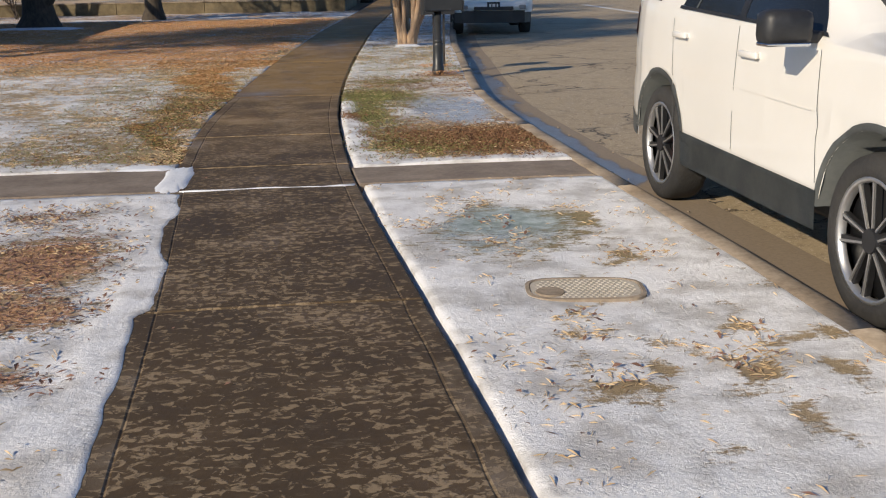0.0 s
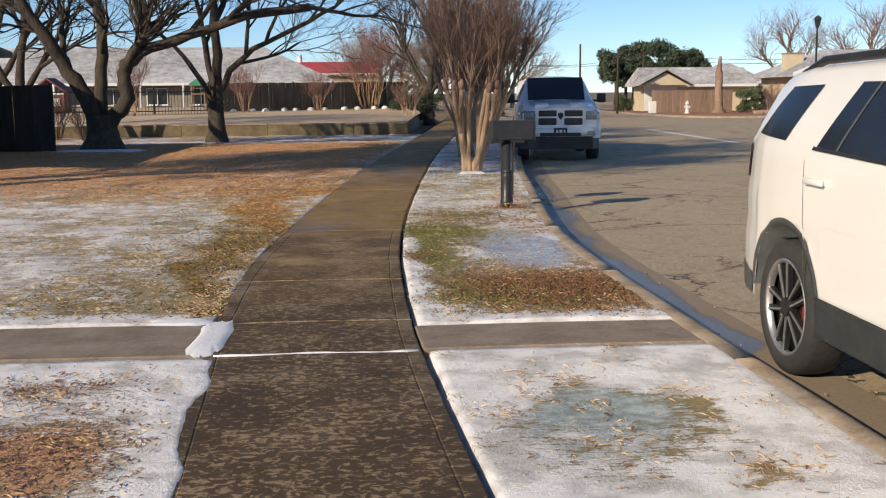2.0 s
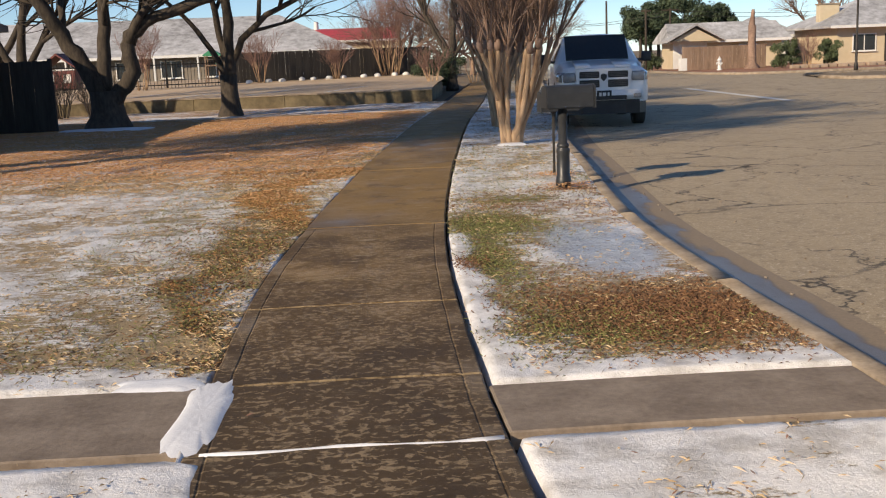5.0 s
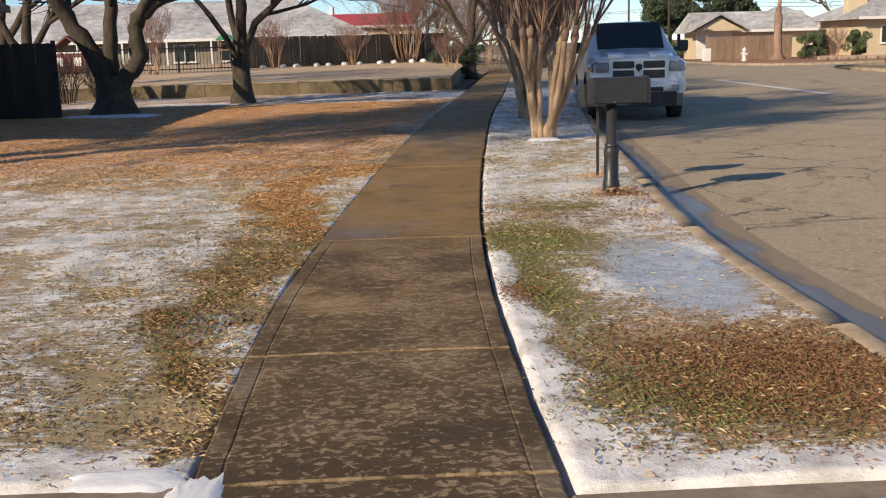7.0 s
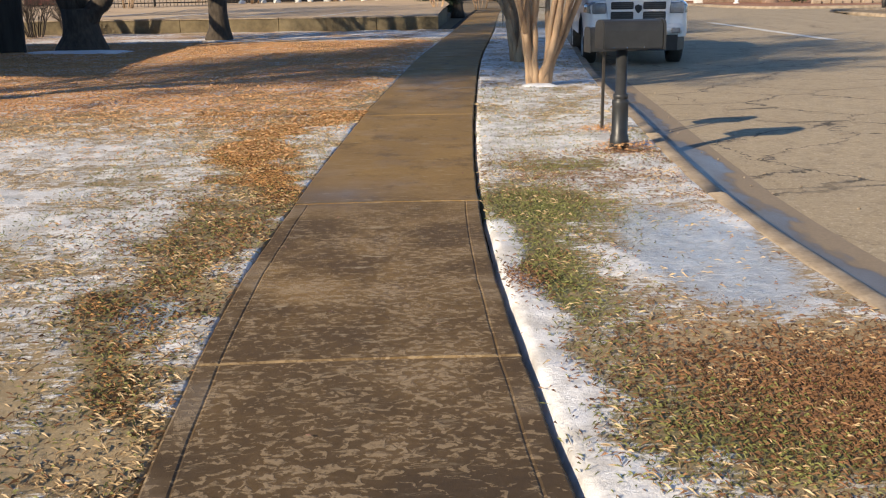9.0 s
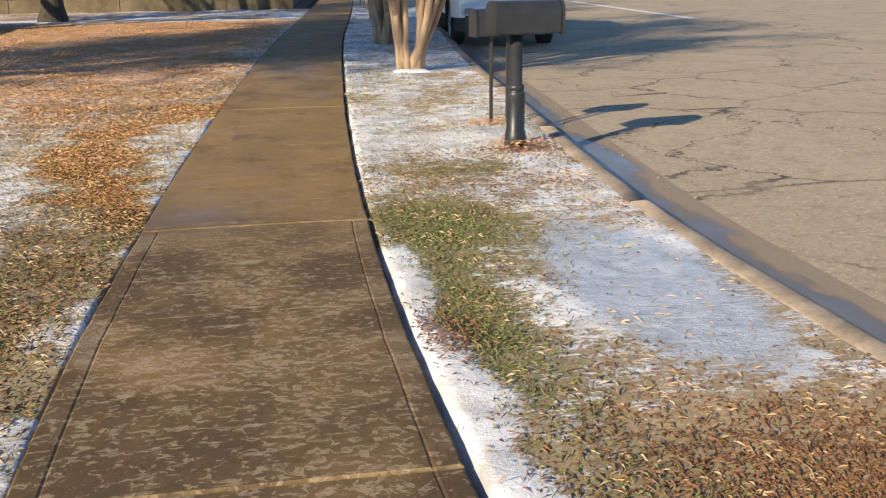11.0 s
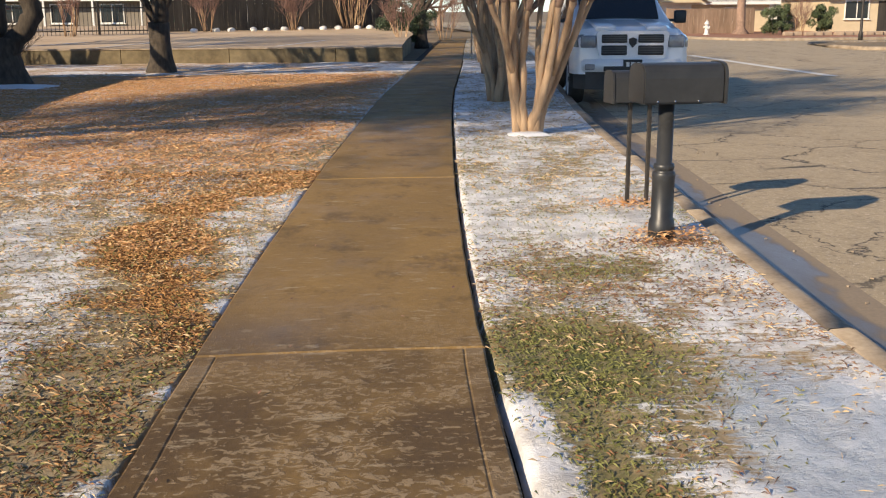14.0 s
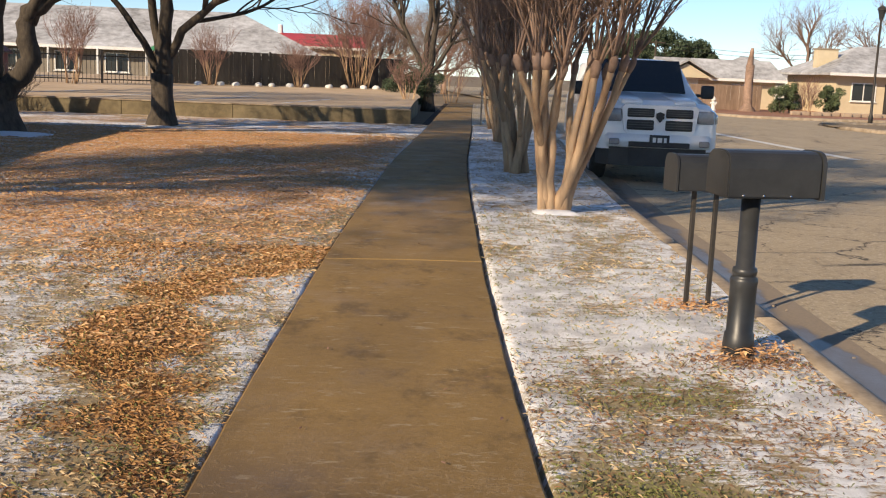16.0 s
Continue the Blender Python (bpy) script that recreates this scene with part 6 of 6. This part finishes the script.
hyd = thing("fire_hydrant", "small white fire hydrant in a front yard", "hydrant", (22.9, 71.5, -0.02))
part("barrel", lathe(bmesh.new(), [(0, -0.05), (0.19, -0.05), (0.19, 0.05), (0.12, 0.06), (0.12, 0.62), (0.16, 0.64), (0.16, 0.68), (0.13, 0.72), (0.08, 0.82), (0, 0.84)], 18), HYDRANT, hyd, "", True)
part("nozzle", cyl(bmesh.new(), (0, 0, 0), 0.07, 0.07, 0.40, 12, pose(0, 0, 0.46, 0, 90, 0)), HYDRANT, hyd)
part("nut", cyl(bmesh.new(), (0, 0, 0.87), 0.035, 0.03, 0.08, 6), HYDRANT, hyd)
part("front_nozzle", cyl(bmesh.new(), (0, 0, 0), 0.085, 0.085, 0.22, 12, pose(0, -0.14, 0.42, 90, 0, 0)), HYDRANT, hyd)
ub = thing("utility_box", "small pale utility pedestal in a yard", "utility box", (20.6, 72.2, -0.02))
part("cabinet", boxm((0, 0, 0.42), (0.5, 0.4, 0.88), bevel=0.03), TRIM, ub)
part("base", boxm((0, 0, 0.0), (0.6, 0.5, 0.1), bevel=0.02), KERB, ub)
rs = random.Random(64)
for k in range(11):
    x = -6.6 + 0.82 * k + rs.uniform(-0.2, 0.2)
    bm = bmesh.new()
    bmesh.ops.create_icosphere(bm, subdivisions=2, radius=1.0)
    for v_ in bm.verts:
        v_.co = Vector((v_.co.x * 0.2, v_.co.y * 0.16, v_.co.z * 0.14)) * rs.uniform(0.86, 1.1)
    stone = part("border_stone", bm, TRIM, None, "", True)
    stone.matrix_basis = pose(x, 56.6 + 0.5 * (x + 6.6), 0.61 + 0.006 * (x + 6.6) + 0.05, 0, 0, rs.uniform(0, 180))
    tagged(stone, "pale rounded stone at the foot of a fence", "stone", "stones along the fence")
leafy("hedge", "dark clipped evergreen hedge by the car park", (2.9, 57.0, 0.5), 1.2, 1.5, 77, PINE, 4200, 0.06, 0.05, 0.06, "hedge")
leafy("hedge", "dark clipped evergreen hedge by the walk", (3.9, 60.2, -0.1), 1.2, 1.6, 78, PINE, 4200, 0.06, 0.05, 0.06, "hedge")
slide = thing("playground_slide", "green plastic playground slide behind the fence", "slide", (-8.9, 62.0, 0.45))
part("chute", boxm((0.5, 0, 0.75), (1.7, 0.55, 0.08), bevel=0.02, ry=38), PLAYGREEN, slide)
part("canopy", prism(bmesh.new(), [(-0.85, 1.75), (-0.35, 2.05), (0.15, 1.75), (0.15, 1.68), (-0.85, 1.68)], -0.4, 0.4, "y"), PLAYGREEN, slide)
part("deck", boxm((-0.35, 0, 1.15), (0.8, 0.8, 0.08)), WOODF, slide)
for x in (-0.72, 0.02):
    for y in (-0.36, 0.36):
        part("post", boxm((x, y, 0.85), (0.07, 0.07, 1.75)), WOODF, slide)
play = thing("playhouse", "small dull red playhouse with white trim", "playhouse", (-17.2, 60.5, 0.5))
part("wall", boxm((0, 0, 0.6), (1.7, 1.4, 1.2)), BARNRED, play)
part("roof", prism(bmesh.new(), [(-1.05, 1.18), (0, 1.95), (1.05, 1.18), (1.05, 1.26), (0, 2.06), (-1.05, 1.26)], -0.9, 0.9, "y"), BARNRED, play)
for x in (-0.45, 0.45):
    part("window", boxm((x, -0.72, 0.7), (0.4, 0.05, 0.45)), TRIM, play)
part("trim", boxm((0, -0.715, 1.17), (1.74, 0.05, 0.07)), TRIM, play)
sg = thing("sign_post", "slender grey street sign post by the walk", "sign post", (4.35, 41.0, -0.02))
part("post", boxm((0, 0, 1.1), (0.05, 0.04, 2.3)), CHROME, sg)
part("plate", boxm((0, -0.03, 2.05), (0.3, 0.012, 0.45), bevel=0.004), CLAD, sg)


# ---------------------------------------------------------------- grass blades and fallen leaves
def blades(name, label, pts, length, width, material, seed, flat=0.5, cat="grass"):
    """Thin bent blades, two triangles each."""
    rng = np.random.RandomState(seed)
    n = len(pts)
    a = rng.uniform(0, 2 * np.pi, n)
    ln = length * rng.uniform(0.5, 1.3, n)
    el = rng.uniform(0.05, 1.0, n) * flat
    d = np.stack([np.cos(a) * np.cos(el), np.sin(a) * np.cos(el), np.sin(el)], -1)
    s = np.stack([-np.sin(a), np.cos(a), np.zeros(n)], -1) * (width * rng.uniform(0.7, 1.4, n))[:, None]
    mid = pts + d * (ln * 0.55)[:, None] + np.array([0, 0, 0.004])
    tip = pts + d * ln[:, None] - np.array([0, 0, 0.35]) * (ln * np.sin(el))[:, None]
    v = np.stack([pts - s, pts + s, mid + s * 0.8, tip, mid - s * 0.8], 1).reshape(-1, 3)
    i = np.arange(n) * 5
    f = np.stack([i, i + 1, i + 2, i + 3, i + 4], -1)
    return tagged(raw(name, v.tolist(), f.tolist(), material), label, cat, kind="stuff")


def leaves(name, label, pts, size, material, seed):
    """Curled fallen leaves, folded along the midrib."""
    rng = np.random.RandomState(seed)
    n = len(pts)
    a = rng.uniform(0, 2 * np.pi, n)
    L = size * rng.uniform(0.6, 1.25, n)
    W = L * rng.uniform(0.10, 0.20, n)
    tilt = rng.uniform(-0.35, 0.35, n)
    curl = rng.uniform(0.1, 0.7, n) * W
    d = np.stack([np.cos(a) * np.cos(tilt), np.sin(a) * np.cos(tilt), np.sin(tilt)], -1)
    s = np.stack([-np.sin(a), np.cos(a), rng.uniform(-0.35, 0.35, n)], -1)
    up = np.array([0, 0, 1.0])
    base, tip = pts - d * (L / 2)[:, None], pts + d * (L / 2)[:, None]
    l1, r1 = pts + s * W[:, None] + up * curl[:, None], pts - s * W[:, None] + up * (curl * rng.uniform(0.2, 1, n))[:, None]
    mid = pts + up * 0.002
    v = np.stack([base, l1, tip, r1, mid], 1).reshape(-1, 3)
    v[:, 2] += 0.012
    i = np.arange(n) * 5
    f = np.concatenate([np.stack([i, i + 1, i + 4], -1), np.stack([i + 1, i + 2, i + 4], -1), np.stack([i + 2, i + 3, i + 4], -1), np.stack([i + 3, i, i + 4], -1)])
    return tagged(raw(name, v.tolist(), f.tolist(), material), label, "leaves", kind="stuff")


tuft = field(21, 0.25, 2)


def scatter(n, x0, x1, y0, y1, seed, want):
    """Random places kept by a chance from the cover, on turf only."""
    rng = np.random.RandomState(seed)
    y = rng.uniform(y0, y1, n)
    x = rng.uniform(x0, x1, n)
    wl, wr, kx = walk_l(y), walk_r(y), kerb_x(y)
    ok = ((x < wl - 0.02) | ((x > wr + 0.03) & (x < kx - 0.02)))
    ok &= ~((y > 6.38) & (y < 7.3) & (x < wl)) & ~((y > 6.4) & (y < 7.1) & (x > wr))
    ok &= np.hypot((x - 1.74) / 0.3, (y - 3.73) / 0.2) > 1
    x, y = x[ok], y[ok]
    c = cover(x, y)
    keep = rng.rand(len(x)) < np.clip(want(x, y, *c), 0, 1)
    x, y = x[keep], y[keep]
    c = [a[keep] for a in c]
    z = -0.012 + 0.028 * (n_big(x, y) - 0.5) + 0.022 * (n_mid(x, y) - 0.5) + 0.016 * c[0] + 0.012 * (n_small(x, y) - 0.5) - 0.012 * c[1]
    return np.stack([x, y, np.minimum(z, 0.022)], -1)


dry = lambda x, y, sn, ic, lf, gr: np.where(y > 7, np.where(x > 0.6, 0.4, 0.85), 0.14 + 0.8 * (tuft(x, y) > 0.6)) * np.clip(1.05 - sn, 0, 1) * 1.1 * (1 - 0.97 * ic) * np.clip(4.0 * (tuft(x, y) - 0.44), 0.06, 1.6) + 0.015
blades("dry_grass", "pale dry grass blades poking through frost", scatter(260000, -6.5, 2.8, 1.2, 17, 101, dry), 0.045, 0.0008, DRYGRASS, 102, 0.6)
blades("green_grass", "short green winter grass in thawed patches", scatter(230000, -2.2, 2.9, 7, 20, 103, lambda x, y, sn, ic, lf, gr: gr * 1.2 * (1.1 - sn)), 0.032, 0.0008, GREENGRASS, 104, 1.1)
blades("dry_grass_far", "dry grass over the further lawn", scatter(60000, -12, 4.2, 16, 34, 105, lambda x, y, sn, ic, lf, gr: 0.7 * (1.05 - sn)), 0.07, 0.006, DRYGRASS, 106, 0.6)
leaves("fallen_leaves", "orange-brown fallen leaves drifted over the lawn", scatter(430000, -11, 1.5, 14.0, 33, 107, lambda x, y, sn, ic, lf, gr: np.where(y > 17, 1.1, 0.6) * lf * (x < walk_l(y))), 0.055, LEAFM, 108)
blades("fallen_leaves", "golden willow leaves gathered along the walk edge", scatter(300000, -2.0, 0.4, 7.5, 17.4, 109, lambda x, y, sn, ic, lf, gr: lf * lf * 1.1 * (x < walk_l(y))), 0.04, 0.0010, GOLDLEAF, 110, 0.6, "leaves")
leaves("fallen_leaves", "dark red-brown leaves on the snow", scatter(40000, -2.4, -0.2, 1.2, 6.4, 111, lambda x, y, sn, ic, lf, gr: lf * lf * 0.9 + 0.004), 0.042, DARKLEAF, 112)
blades("dead_grass", "rusty dead grass matted over the verge", scatter(260000, 0.7, 2.7, 7, 14, 113, lambda x, y, sn, ic, lf, gr: lf * 0.9 + 0.10 * np.clip(1 - sn, 0, 1) * (1 - ic) ** 3 * (1 - gr)), 0.036, 0.0007, RUST, 114, 0.8)
blades("dead_grass", "thin brown dead grass beside the walk", scatter(60000, -1.8, 0.0, 7.4, 12.6, 123, lambda x, y, sn, ic, lf, gr: 0.4 * (gr + lf) * np.clip(1 - sn, 0, 1)), 0.045, 0.0009, RUST, 124, 0.6)
leaves("fallen_leaves", "brown leaves scattered over the verge", scatter(16000, 0.7, 2.9, 7, 20, 121, lambda x, y, sn, ic, lf, gr: lf * 0.2 + 0.006), 0.032, DARKLEAF, 122)
leaves("fallen_leaves", "few brown leaf scraps on snowy verge", scatter(5000, 0.9, 2.7, 1.2, 6.4, 115, lambda x, y, sn, ic, lf, gr: 0.004 + (lf + 0.5 * np.clip(1 - sn, 0, 1)) * 0.9 * (tuft(x, y) > 0.6)), 0.045, DARKLEAF, 116)
rng_ = np.random.RandomState(117)
pts = np.concatenate([np.stack([rng_.normal(2.40, 0.16, 420), rng_.normal(14.05, 0.11, 420), rng_.uniform(0.0, 0.05, 420)], -1), np.stack([rng_.normal(2.5, 0.2, 420), rng_.normal(15.22, 0.13, 420), rng_.uniform(0.0, 0.04, 420)], -1)])
leaves("fallen_leaves", "pinkish brown leaves heaped round the mailbox posts", pts[pts[:, 0] < 2.72], 0.05, LEAFM, 118)

# pale grit and ice crumbs on the road, twigs and specks on the walk
rng_ = np.random.RandomState(119)
gy = rng_.uniform(5, 20, 90)
gx = kerb_x(gy) + 0.35 + np.abs(rng_.normal(0, 1.3, 90))
bm = bmesh.new()
for x, y in zip(gx, gy):
    box(bm, (float(x), float(y), ROAD_Z + 0.014 + 0.05 * min(1, max(0, float(x - kerb_x(y)) - 0.6) / 4)), (rng_.uniform(0.006, 0.022), rng_.uniform(0.006, 0.022), 0.01), rz=rng_.uniform(0, 90))
tagged(part("road_grit", bm, KERB), "pale grit and ice crumbs along the gutter", "grit", kind="stuff")
wy = rng_.uniform(1.5, 24, 60)
wp = np.stack([walk_l(wy) + 0.05 + rng_.rand(60) ** 1.5 * 1.15, wy, np.full(60, 0.004)], -1)
leaves("walk_litter", "few scattered leaf scraps on the damp walk", wp, 0.035, DARKLEAF, 120)
